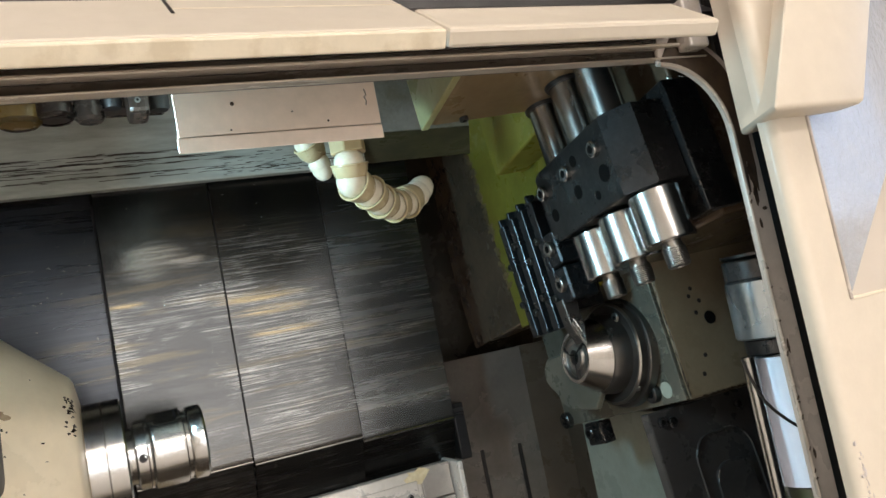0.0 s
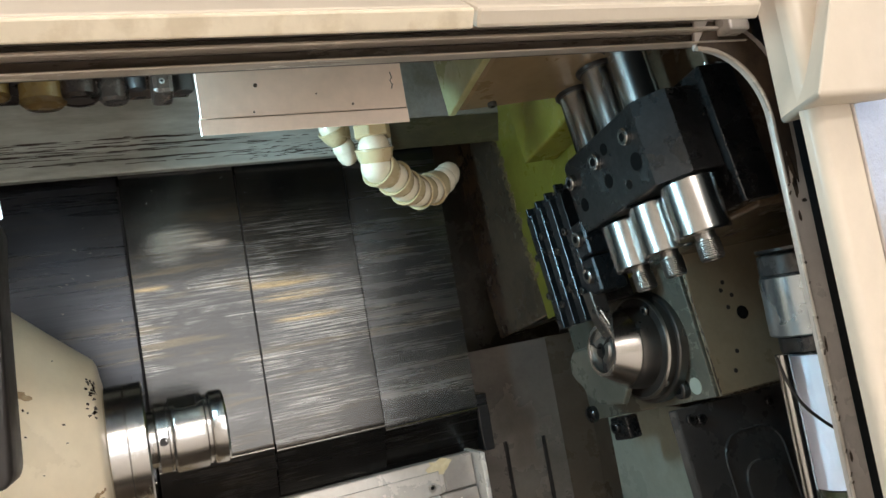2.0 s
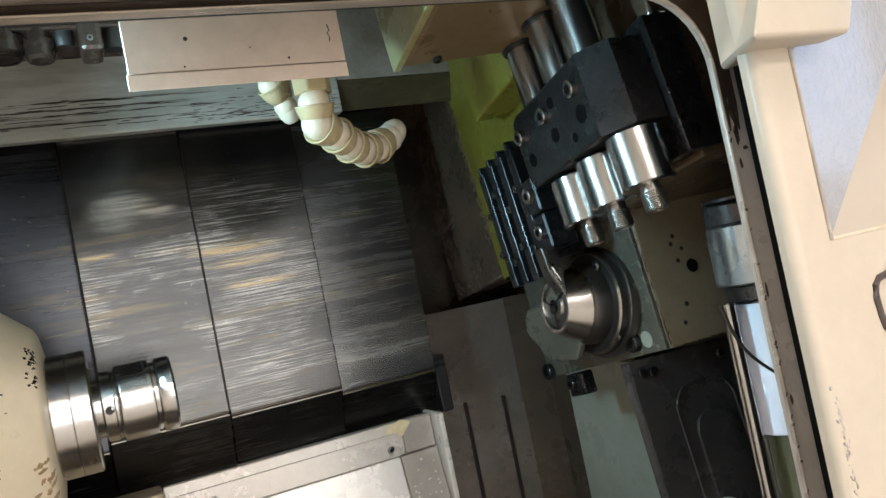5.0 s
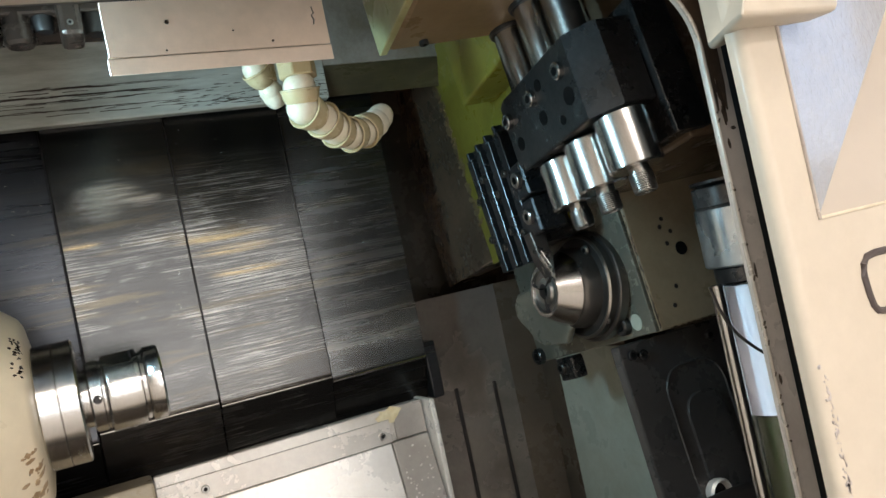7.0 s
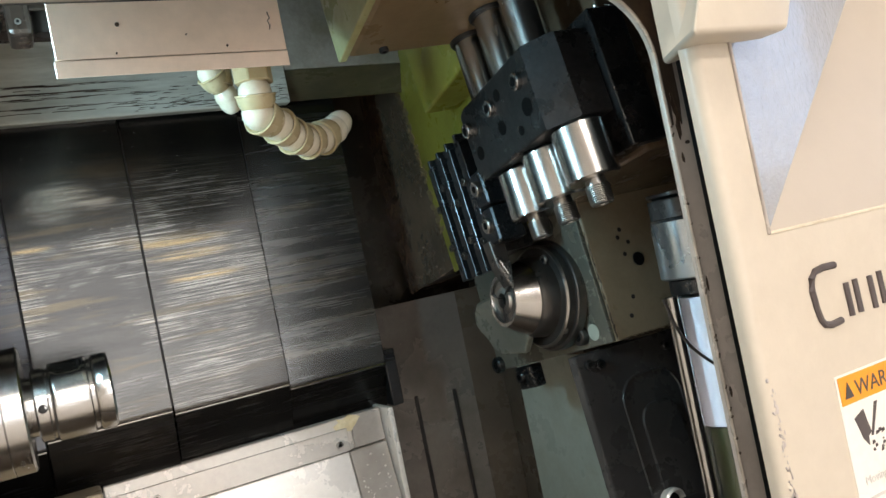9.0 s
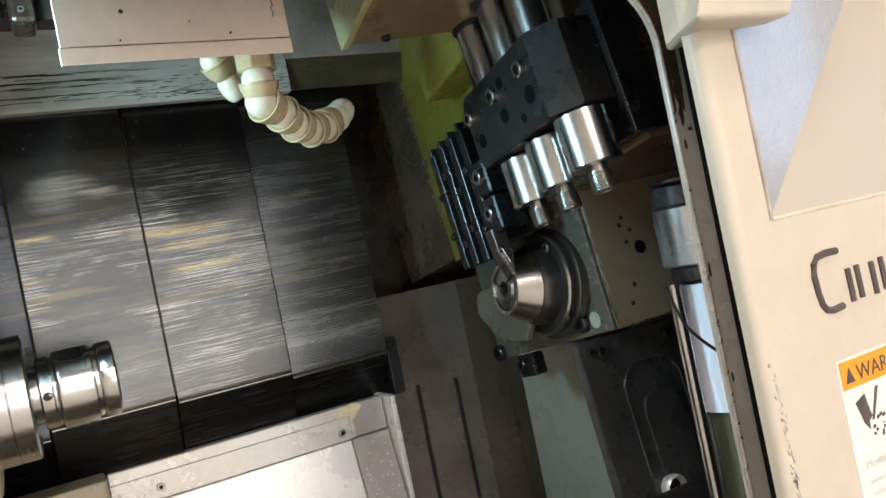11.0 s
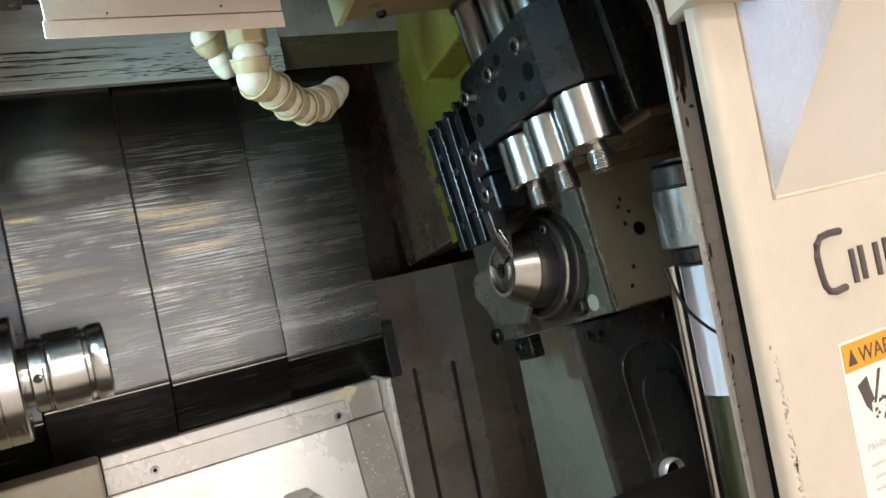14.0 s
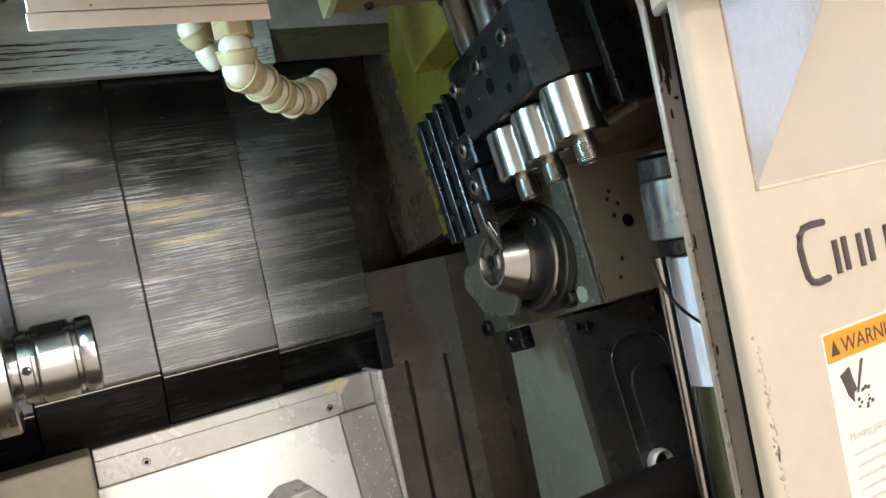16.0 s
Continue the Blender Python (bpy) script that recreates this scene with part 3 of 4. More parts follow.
for i in range(4):
    bm.faces.new((vo[i], vo[(i + 1) % 4], vi[(i + 1) % 4], vi[i]))
# rounded leading edge
prev = [vo[0], vo[3]]
for a in range(15, 91, 15):
    x, y = DX0 + 0.006 - 0.006 * math.sin(radians(a)), DY + 0.006 - 0.006 * math.cos(radians(a))
    cur = [bm.verts.new((x, y, ZB)), bm.verts.new((x, y, ZT))]
    bm.faces.new((prev[0], cur[0], cur[1], prev[1]))
    prev = cur
back = [bm.verts.new((DX0, DY + 0.0095, ZB)), bm.verts.new((DX0, DY + 0.0095, ZT))]
bm.faces.new((prev[0], back[0], back[1], prev[1]))
back2 = [bm.verts.new((DX0 + 0.022, DY + 0.0095, ZB)), bm.verts.new((DX0 + 0.022, DY + 0.0095, ZT))]
bm.faces.new((back[0], back2[0], back2[1], back[1]))
part("door_panel", bm, CREAM, door, "", True)
# pocket with sloping sides
inn = [(0.517, 1.478), (0.590, 1.478), (0.590, 1.535), (0.517, 1.535)]
for i, (pname, pmat, plabel) in enumerate((("pocket_sill", POCKET_SILL, "sloping sill in a shaded beige"), ("pocket_cheek", POCKET, ""), ("pocket_top", POCKET, ""), ("pocket_side", POCKET_SHEEN, "glossy textured side with a blue-grey sheen in its paint"))):
    bm = bmesh.new()
    j = (i + 1) % 4
    quad = [(*ring_in[i], 0.0005), (*ring_in[j], 0.0005), (*inn[j], 0.042), (*inn[i], 0.042)]
    f0 = [bm.verts.new((x, DY + d, z)) for x, z, d in quad]
    f1 = [bm.verts.new((x, DY + d + 0.0015, z)) for x, z, d in quad]
    bm.faces.new(f0)
    bm.faces.new(f1[::-1])
    for k in range(4):
        bm.faces.new((f0[k], f1[k], f1[(k + 1) % 4], f0[(k + 1) % 4]))
    part(pname, bm, pmat, door, plabel)
part("pocket_floor", box(inn[0][0], inn[1][0], DY + 0.0422, DY + 0.0432, inn[0][1], inn[2][1]), POCKET_SILL, door)
part("pocket_edge", box(PX0 - 0.001, 0.62, DY - 0.0006, DY + 0.002, PZ0 - 0.0012, PZ0 + 0.0004, 0.0003, 1), CREAM_WORN, door)
part("pocket_lip", box(PX0 - 0.0015, PX0 + 0.0005, DY - 0.001, DY + 0.004, PZ0 - 0.001, 1.56, 0.0004, 1), FRAME, door)
# latch box on the door's upper corner
lb = prism([(0.3035, 0.335), (0.3695, 0.335), (0.3695, DY - 0.0005), (0.3400, DY - 0.0005), (0.3400, 0.385), (0.3350, 0.385)], "z", 1.4385, 1.60, 0.003, 3)
for v in lb.verts:
    if v.co.y < 0.345:
        v.co.x += 0.46 * (v.co.z - 1.4385) + 0.002
part("latch_box", lb, CREAM, door, "", True)
# chips along the leading edge
bm = bmesh.new()
rnd = random.Random(4)
for k in range(260):
    z = 1.275 - 0.21 * rnd.random() ** 0.8
    x = DX0 + 0.0050 + rnd.gauss(0, 0.0008) + max(0, 1.22 - z) * 0.008
    r = rnd.uniform(0.0002, 0.00075)
    n = rnd.choice((5, 6, 7))
    pts = [(x + r * rnd.uniform(0.5, 1.2) * math.cos(6.283 * q / n), z + r * rnd.uniform(0.6, 2.8) * math.sin(6.283 * q / n)) for q in range(n)]
    prism(pts, "y", DY - 0.00015, DY + 0.0012, 0, 2, bm)
tagged(part("paint_chips", bm, CHIP, door, "grey chips in the paint"), kind="stuff")
# marker writing as plain strokes
strokes = bmesh.new()


def stroke(pts, r):
    cable([(x, DY - 0.0002, z) for x, z in pts], r, 8, strokes)


stroke([(0.3900, 1.3185), (0.3810, 1.3188), (0.3740, 1.3178), (0.3705, 1.3145), (0.3692, 1.3085), (0.3700, 1.3000), (0.3715, 1.2935), (0.3740, 1.2905), (0.3790, 1.2893), (0.3870, 1.2900)], 0.0019)
for x, z in ((0.3960, 1.2905), (0.4035, 1.2910), (0.4160, 1.2905), (0.4245, 1.2915), (0.4400, 1.2910), (0.4530, 1.2910)):
    stroke([(x, z), (x - 0.0004, z + 0.0175)], 0.0018)
part("marker_strokes", strokes, INK, door, "dark brush strokes of a painted mark", True)
# warning label
LX, LZ = 0.3720, 1.2635
part("label_sheet", box(LX, LX + 0.085, DY - 0.0004, DY + 0.0002, LZ - 0.125, LZ, 0), PAPER, door, "white warning label with printed text")
part("label_band", box(LX + 0.0015, LX + 0.0835, DY - 0.0008, DY - 0.0003, LZ - 0.0155, LZ - 0.0012, 0), ORANGE, door, "orange band across the label")
tri = prism([(LX + 0.0045, LZ - 0.0125), (LX + 0.0115, LZ - 0.0125), (LX + 0.008, LZ - 0.0045)], "y", DY - 0.0011, DY - 0.0007)
part("warning_triangle", tri, INK, door)
cu = bpy.data.curves.new("warning_text", "FONT")
cu.body, cu.size, cu.extrude = "WARNING", 0.0115, 0.0001
txt = new("warning_text", cu)
txt.data.materials.append(INK)
txt.parent = door
txt.matrix_basis = pose(LX + 0.0135, DY - 0.0010, LZ - 0.0126, 90, 0, 0)
cu2 = bpy.data.curves.new("label_text", "FONT")
cu2.body, cu2.size, cu2.extrude = "Moving parts", 0.0062, 0.0001
txt2 = new("label_text", cu2)
txt2.data.materials.append(PALE_PRINT)
txt2.parent = door
txt2.matrix_basis = pose(LX + 0.0070, DY - 0.0006, LZ - 0.0575, 90, 0, 0)
rows = [(LX + 0.008 + (k % 2) * 0.001, LX + rnd.uniform(0.055, 0.078), LZ - 0.0655 - k * 0.0062, LZ - 0.0642 - k * 0.0062) for k in range(9)]
bars(door, "label_text_bars", rows, PALE_PRINT, DY - 0.0004)
pict = bmesh.new()
prism([(LX + 0.0085, LZ - 0.0235), (LX + 0.0165, LZ - 0.0205), (LX + 0.0175, LZ - 0.0260), (LX + 0.0195, LZ - 0.0330), (LX + 0.0165, LZ - 0.0345), (LX + 0.0160, LZ - 0.0390), (LX + 0.0125, LZ - 0.0350), (LX + 0.0105, LZ - 0.0290)], "y", DY - 0.0008, DY - 0.0003, 0, 2, pict)
prism([(LX + 0.0190, LZ - 0.0350), (LX + 0.0205, LZ - 0.0350), (LX + 0.0285, LZ - 0.0190), (LX + 0.0262, LZ - 0.0190)], "y", DY - 0.0008, DY - 0.0003, 0, 2, pict)
for k in range(14):
    x, z, r = LX + rnd.uniform(0.0185, 0.0300), LZ - rnd.uniform(0.0335, 0.0445), rnd.uniform(0.0003, 0.0010)
    prism([(x - r, z - r), (x + r * 1.4, z - r * 0.5), (x + r, z + r), (x - r * 0.6, z + r * 0.8)], "y", DY - 0.0008, DY - 0.0003, 0, 2, pict)
part("label_pictogram", pict, INK, door, "dark pictogram of a crushed part")

# ---- telescopic way cover ----
cover = thing("telescopic_cover", "oily steel telescopic way cover with rubbed streaks", "way cover")


def cover_plate(x0, x1, y, zf, zb, top, mat):
    """One folded plate: flat face, rounded fold and a lip that runs back and down from the fold."""
    prof = [(y, top), (y, zf + 0.004), (y + 0.0006, zf + 0.0015), (y + 0.002, zf), (y + 0.006, zf), (y + 0.005, top)]
    plate = part("cover_plate", prism(prof, "x", x0, x1, 0.0005, 1), mat, cover)
    lip = [(y + 0.0012, zf - 0.0002), (y + 0.018, zb), (y + 0.021, zb), (y + 0.0075, zf - 0.0002)]
    part("cover_lip", prism(lip, "x", x0, x1, 0.0004, 1), LIP_STEEL, plate, "folded lip with dark reflections in its colour")
    part("worn_fold", cable([(x0 + 0.0005, y + 0.0011, zf + 0.0006), (x1 - 0.0005, y + 0.0011, zf + 0.0006)], 0.0015, 8), STEEL, plate, "bright worn fold", True)
    return plate


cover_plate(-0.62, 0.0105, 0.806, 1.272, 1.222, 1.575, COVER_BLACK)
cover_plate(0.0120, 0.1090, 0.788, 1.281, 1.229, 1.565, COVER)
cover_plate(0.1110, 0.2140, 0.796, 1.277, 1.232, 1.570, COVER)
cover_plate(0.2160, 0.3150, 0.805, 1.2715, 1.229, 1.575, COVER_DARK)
part("end_flange", box(0.3152, 0.3270, 0.806, 0.835, 1.229, 1.286, 0.001, 1), COVER_BLACK, cover)
# black strips paint the shade in the gaps between plates
for xw, yw in ((0.0112, 0.800), (0.1102, 0.7945), (0.2152, 0.8025)):
    part("plate_gap_strip", box(xw - 0.0012, xw + 0.0012, yw, yw + 0.012, 1.285, 1.53, 0.0004, 1), RUBBER_AND_GAP, cover, "black strip drawn for the shade between plates")

# swarf chips and splashes lying on the plates
bm = bmesh.new()
for k in range(150):
    x, z = rnd.uniform(-0.06, 0.32), rnd.uniform(1.29, 1.53)
    y = 0.8055 if x < 0.0105 else 0.7875 if x < 0.1095 else 0.7955 if x < 0.215 else 0.8045
    a, l = rnd.uniform(0, 3.14), rnd.uniform(0.0005, 0.0022)
    cable([(x, y, z), (x + l * math.cos(a), y - 0.0004, z + l * math.sin(a)), (x + l * math.cos(a + 0.8) * 1.6, y, z + l * math.sin(a + 0.8) * 1.6)], 0.00016, 4, bm)
tagged(part("swarf", bm, STEEL), "fine bright metal chips stuck to the oily covers", "metal chips", "", "stuff")

# ---- bright tray below the covers ----
tray = thing("chip_tray", "bright stained steel chip tray with screwed rim", "chip tray")
part("tray_rim", box(0.045, 0.2650, 0.800, 0.812, 1.2015, 1.2335, 0.001, 1), TRAY_RIM, tray)
part("rim_bar", box(0.045, 0.2600, 0.7980, 0.7998, 1.2015, 1.2235, 0.0006, 1), TRAY_RIM, tray, "flat screwed bar along the rim")
part("rim_end", box(0.2653, 0.2975, 0.800, 0.812, 1.2015, 1.2335, 0.001, 1), SHEET, tray, "dull grey end of the rim")
part("tray_floor", prism([(0.7985, 1.2005), (0.806, 1.2005), (0.765, 1.02), (0.757, 1.02)], "x", 0.030, 0.2580, 0.0010, 1), BRIGHT, tray)
part("tray_side", prism([(0.7990, 1.2005), (0.806, 1.2005), (0.765, 1.02), (0.7575, 1.02)], "x", 0.2590, 0.2975, 0.0010, 1), SHEET, tray)
part("tray_edge", box(0.2985, 0.3035, 0.780, 0.83, 1.02, 1.234, 0.001, 1), BRIGHT, tray)
for x, z in ((0.250, 1.2095), (0.084, 1.2115)):
    socket_screw(tray, (x, 0.7980, z), "y", 0.0035, STEEL_SOFT, 0.0025)
block = thing("end_block", "worn tan steel block beside the chip tray", "steel block")
part("block_body", box(-0.16, 0.0435, 0.745, 0.785, 1.02, 1.2395, 0.0025), BLOCK_TAN, block, "")
foot = thing("chute_block", "grey chamfered block at the bottom of the tray", "steel block")
part("block_body", prism([(0.165, 1.0), (0.165, 1.145), (0.185, 1.158), (0.205, 1.158), (0.222, 1.14), (0.222, 1.0)], "y", 0.745, 0.79, 0.002), SHEET, foot)

# ---- slotted sheet and lower walls to the right of the covers ----
sheet = thing("slotted_sheet", "stained sheet metal guard with two long slots", "sheet guard")
part("sheet_face", box(0.304, 0.442, 0.872, 0.878, 0.90, 1.325), SHEET_OILY, sheet)
part("sheet_fold", prism([(0.4422, 0.872), (0.478, 0.86), (0.478, 0.87), (0.4422, 0.882)], "z", 0.90, 1.325), WALL_BROWN, sheet)
for x, zt in ((0.366, 1.221), (0.414, 1.217)):
    part("slot", box(x, x + 0.0045, 0.8695, 0.8716, 0.93, zt, 0.001, 2), RUBBER_AND_GAP, sheet)
# brown here paints the shade on the wall beyond its pale part
setting("machine_lower_wall", prism([(0.70, 0.90), (0.70, 1.33), (0.79, 1.33), (0.90, 1.33), (0.90, 0.90)], "x", 0.4785, 0.495), WALL_BROWN, "lower side wall with its shade put in as brown", "machine wall")
setting("machine_pale_wall", box(0.4755, 0.478, 0.60, 0.825, 0.90, 1.245, 0.0008, 1), WALL_GREEN, "pale green painted lower wall with oil stains", "machine wall")

# ---- main spindle on the left ----
head = thing("headstock", "worn cream headstock with steel collet chuck", "headstock")
HEAD_LINE = ((-0.0180, 0.052), (-0.0190, 0.0585), (-0.0210, 0.0625), (-0.0450, 0.0840), (-0.0660, 0.1035), (-0.0760, 0.1120), (-0.0900, 0.1150))
hb = revolve([(-0.0170, 0.030), (-0.0170, 0.046), *HEAD_LINE, (-0.60, 0.115), (-0.60, 0)], "x", (0, 0.676, 1.320), 96)
bmesh.ops.bisect_plane(hb, geom=hb.verts[:] + hb.edges[:] + hb.faces[:], plane_co=(0, 0, 1.247), plane_no=(0, 0, -1), clear_outer=True)
bmesh.ops.holes_fill(hb, edges=[e for e in hb.edges if e.is_boundary], sides=0)
part("housing", hb, CREAM_HEAD, head, "scratched cream painted conical housing", True)


def on_head(x, a, lift):
    """A point just proud of the headstock's cone, at a distance along its axis and an angle round it."""
    r = 0.050
    for (xa, ra), (xb, rb) in zip(HEAD_LINE, HEAD_LINE[1:]):
        if xb <= x <= xa:
            r = ra + (rb - ra) * (x - xa) / (xb - xa)
    return (x + lift * 0.6, 0.676 + (r + lift) * math.cos(a), 1.320 + (r + lift) * math.sin(a))


def head_patch(bm, x, a, rx, ra, n=11):
    """A ragged worn patch lying on the cone."""
    k0 = [(x + rx * f * math.cos(q), a + ra * f * math.sin(q)) for q, f in ((6.283 * k / n, rnd.uniform(0.45, 1.2)) for k in range(n))]
    top = [bm.verts.new(on_head(min(px, -0.0181), pa, 0.0004)) for px, pa in k0]
    low = [bm.verts.new(on_head(min(px, -0.0181), pa, -0.0008)) for px, pa in k0]
    bm.faces.new(top)
    for k in range(n):
        bm.faces.new((top[k], low[k], low[(k + 1) % n], top[(k + 1) % n]))


scuff, bare = bmesh.new(), bmesh.new()
for k in range(34):
    head_patch(scuff, -0.0195 - abs(rnd.gauss(0, 0.0022)), rnd.uniform(2.25, 2.75), rnd.uniform(0.0003, 0.0011), rnd.uniform(0.004, 0.020), 7)
for k in range(30):
    head_patch(scuff, rnd.uniform(-0.085, -0.024), rnd.uniform(2.2, 4.0), rnd.uniform(0.0003, 0.0009), rnd.uniform(0.003, 0.010), 7)
for k in range(26):
    head_patch(bare, -0.0195 - abs(rnd.gauss(0, 0.0045)), rnd.uniform(3.45, 4.05), rnd.uniform(0.0006, 0.0026), rnd.uniform(0.010, 0.045))
head_patch(bare, -0.056, 2.62, 0.0050, 0.028, 15)
tagged(part("scuff_marks", scuff, BROWN, head, "dark brown scuffs and chips"), kind="stuff")
tagged(part("worn_paint", bare, PRIMER, head, "brown patches where the paint has flaked"), kind="stuff")
MX, MY, MZ = 0.0, 0.676, 1.320
fl = revolve([(-0.0175, 0), (-0.0175, 0.0405), (-0.016, 0.042), (-0.0048, 0.042), (-0.0042, 0.0414), (-0.0036, 0.042), (0.0070, 0.042), (0.0082, 0.0405), (0.0082, 0.022)], "x", (0, MY, MZ), 72)
part("flange", fl, STEEL, head, "polished steel flange", True)
nut_line = [(0.008, 0.020), (0.0125, 0.020), (0.0130, 0.0235), (0.0140, 0.0245), (0.0205, 0.0248), (0.0215, 0.0238), (0.0228, 0.0238), (0.0238, 0.0258), (0.0250, 0.0265)]
nut_line += [(0.0250 + 0.0015 * k, 0.0265) for k in range(1, 14)]
nut_line += [(0.0458, 0.0262), (0.0468, 0.0243), (0.0490, 0.0240), (0.0498, 0.0252), (0.0510, 0.0260), (0.0590, 0.0262), (0.0605, 0.0250), (0.0605, 0.010), (0.050, 0.009), (0.050, 0)]
ch = revolve(nut_line, "x", (0, MY, MZ), 120)
for v in ch.verts:
    if 0.0245 < v.co.x < 0.0455:
        for a in (radians(108), radians(288)):
            up = (v.co.y - MY) * math.cos(a) + (v.co.z - MZ) * math.sin(a)
            depth = 0.0236 if 0.027 < v.co.x < 0.043 else 0.0250
            if up > depth:
                v.co.y -= (up - depth) * math.cos(a)
                v.co.z -= (up - depth) * math.sin(a)
part("collet_nut", ch, STEEL, head, "polished collet nut with milled wrench flats", True)
part("pin_hole", revolve([(-0.0004, 0.0029), (-0.0007, 0.0026), (0.0001, 0.0021), (0.0001, 0)], "y", (0.0175, MY - 0.0248, MZ - 0.001), 16), RUBBER_AND_GAP, head)

# ---- sub spindle on the right ----
SX, SY, SZ = 0.412, 0.618, 1.311
sub_m = Matrix.Translation((SX, SY, SZ)) @ Matrix.Rotation(radians(-9), 4, "X")
sub = thing("sub_spindle", "tan painted sub spindle block with black flange and steel nose", "spindle", sub_m)
LIFT = Matrix.Translation((0, 0, 0.003)) @ Matrix.Rotation(radians(6), 4, "Y")
part("block", box(-0.008, 0.120, -0.059, 0.13, -0.046, 0.070, 0.002), BLOCK_TAN, sub, "oily tan painted block")
part("face_plate", box(-0.012, -0.0082, -0.0575, 0.122, -0.0455, 0.069, 0.0008), FACE_OLIVE, sub, "oily grey-olive face plate")
part("flange", revolve([(-0.012, 0.046), (-0.0190, 0.046), (-0.0200, 0.0450), (-0.0200, 0.0425), (-0.0265, 0.0425), (-0.0275, 0.0415), (-0.0275, 0.030)], "x", (0, 0, 0), 64), DARK_STEEL, sub, "oiled dark steel flange", True, LIFT)
part("flange_rim", revolve([(-0.0262, 0.0427), (-0.0279, 0.0416), (-0.0279, 0.0402), (-0.0272, 0.0402)], "x", (0, 0, 0), 64), STEEL_SOFT, sub, "worn bright rim", True, LIFT)
part("collar", revolve([(-0.0275, 0.0335), (-0.040, 0.0325), (-0.0425, 0.0305), (-0.0425, 0.02)], "x", (0, 0, 0), 64), DARK_STEEL, sub, "", True, LIFT)
part("nose_cone", revolve([(-0.0425, 0.0295), (-0.0435, 0.0302), (-0.0590, 0.0222), (-0.0612, 0.0210), (-0.0612, 0.0182), (-0.058, 0.0172), (-0.058, 0.012)], "x", (0, 0, 0), 64), STEEL, sub, "bright turned nose cone", True, LIFT)
part("collet", revolve([(-0.058, 0.0173), (-0.0592, 0.0168), (-0.0600, 0.0135), (-0.0588, 0.0112), (-0.0612, 0.0102), (-0.0618, 0.0062), (-0.0575, 0.0058), (-0.050, 0.0056)], "x", (0, 0, 0), 48), STEEL_SOFT, sub, "satin steel collet", True, LIFT)
part("collet_bore", revolve([(-0.0570, 0), (-0.0570, 0.0057), (-0.055, 0.0057)], "x", (0, 0, 0), 24), PIT_SHADE, sub, "dark collet bore", True, LIFT)
for k in range(3):
    a = radians(30 + 120 * k)
    m = LIFT @ Matrix.Rotation(a, 4, "X")
    part("collet_slit", box(-0.0622, -0.0580, 0.0054, 0.0172, -0.0005, 0.0005), RUBBER_AND_GAP, sub, "", False, m)
part("swing_plate", prism([(0.045, 0.018), (0.068, 0.018), (0.078, 0.010), (0.080, 0.000), (0.074, -0.009), (0.064, -0.013), (0.062, -0.024), (0.048, -0.032), (0.012, -0.036), (0.0, -0.025), (0.020, 0.0)], "x", -0.047, -0.041, 0.002), FACE_OLIVE, sub, "satin grey lobed plate")
for y, z in ((-0.0235, -0.0345), (0.117, -0.040), (-0.0200, 0.058), (0.100, 0.058)):
    socket_screw(sub, (-0.012, y, z), "x", 0.0078, BLACK, 0.006)
for a in (50, 130, 230, 310):
    socket_screw(sub, (-0.0270, 0.0375 * math.cos(radians(a)), 0.0375 * math.sin(radians(a)) + 0.003), "x", 0.0040, STEEL_SOFT, 0.002)
part("paint_dot", revolve([(-0.0005, 0), (-0.0005, 0.0066), (0, 0.0066)], "x", (-0.012, -0.0385, -0.0345), 24), WALL_GREEN, sub, "pale green inspection dot")
part("block_hole", revolve([(-0.0008, 0.0), (-0.0008, 0.0052), (0, 0.0055)], "y", (0.036, -0.059, 0.012), 20), PIT_SHADE, sub)
for x, z in ((0.022, 0.028), (0.026, 0.034), (0.024, 0.014), (0.012, -0.034), (0.019, -0.020), (0.031, 0.023)):
    part("oil_spot", revolve([(-0.0004, 0.0), (-0.0004, 0.0017), (0, 0.0019)], "y", (x, -0.059, z + 0.004), 10), RUBBER_AND_GAP, sub)
part("clamp", box(-0.010, 0.004, 0.072, 0.098, -0.068, -0.047, 0.002), BLACK, sub, "black clamp below the block")
socket_screw(sub, (-0.010, 0.088, -0.056), "x", 0.006, BLACK, 0.004)

# dark cover plate below the sub spindle
lower_m = Matrix.Translation((SX, SY, SZ)) @ Matrix.Rotation(radians(-9), 4, "X")
access = thing("access_plate", "dark grey cover plate with pressed rounded recess", "cover plate", lower_m)
part("plate", box(-0.031, 0.078, -0.030, -0.020, -0.26, -0.0485, 0.0015), PLATE_DARK, access)


def rounded(x0, x1, z0, z1, r, n=6):
    pts = []
    for cx, cz, a0 in ((x1 - r, z1 - r, 0), (x0 + r, z1 - r, 90), (x0 + r, z0 + r, 180), (x1 - r, z0 + r, 270)):
        pts += [(cx + r * math.cos(radians(a0 + 90 * k / n)), cz + r * math.sin(radians(a0 + 90 * k / n))) for k in range(n + 1)]
    return pts


rimp = [(x, -0.0303, z) for x, z in rounded(0.002, 0.062, -0.24, -0.076, 0.02)]
part("recess_rim", cable(rimp + rimp[:2], 0.0011, 8), PLATE_DARK, access, "", True)
part("recess_floor", prism(rounded(0.014, 0.052, -0.235, -0.100, 0.014), "y", -0.0325, -0.0295, 0.001, 1), PLATE_DARK, access)
for x, z in ((-0.020, -0.058), (0.060, -0.060), (-0.010, -0.060)):
    socket_screw(access, (x, -0.030, z), "y", 0.0042, BLACK, 0.003)
pipe = thing("drain_pipe", "black oily pipe with a bright ring", "pipe")
part("pipe_body", rod(0.019, 0.300, 0.446, "x", (0, 0.543, 1.128), 32), RUBBER_AND_GAP, pipe, "", True)
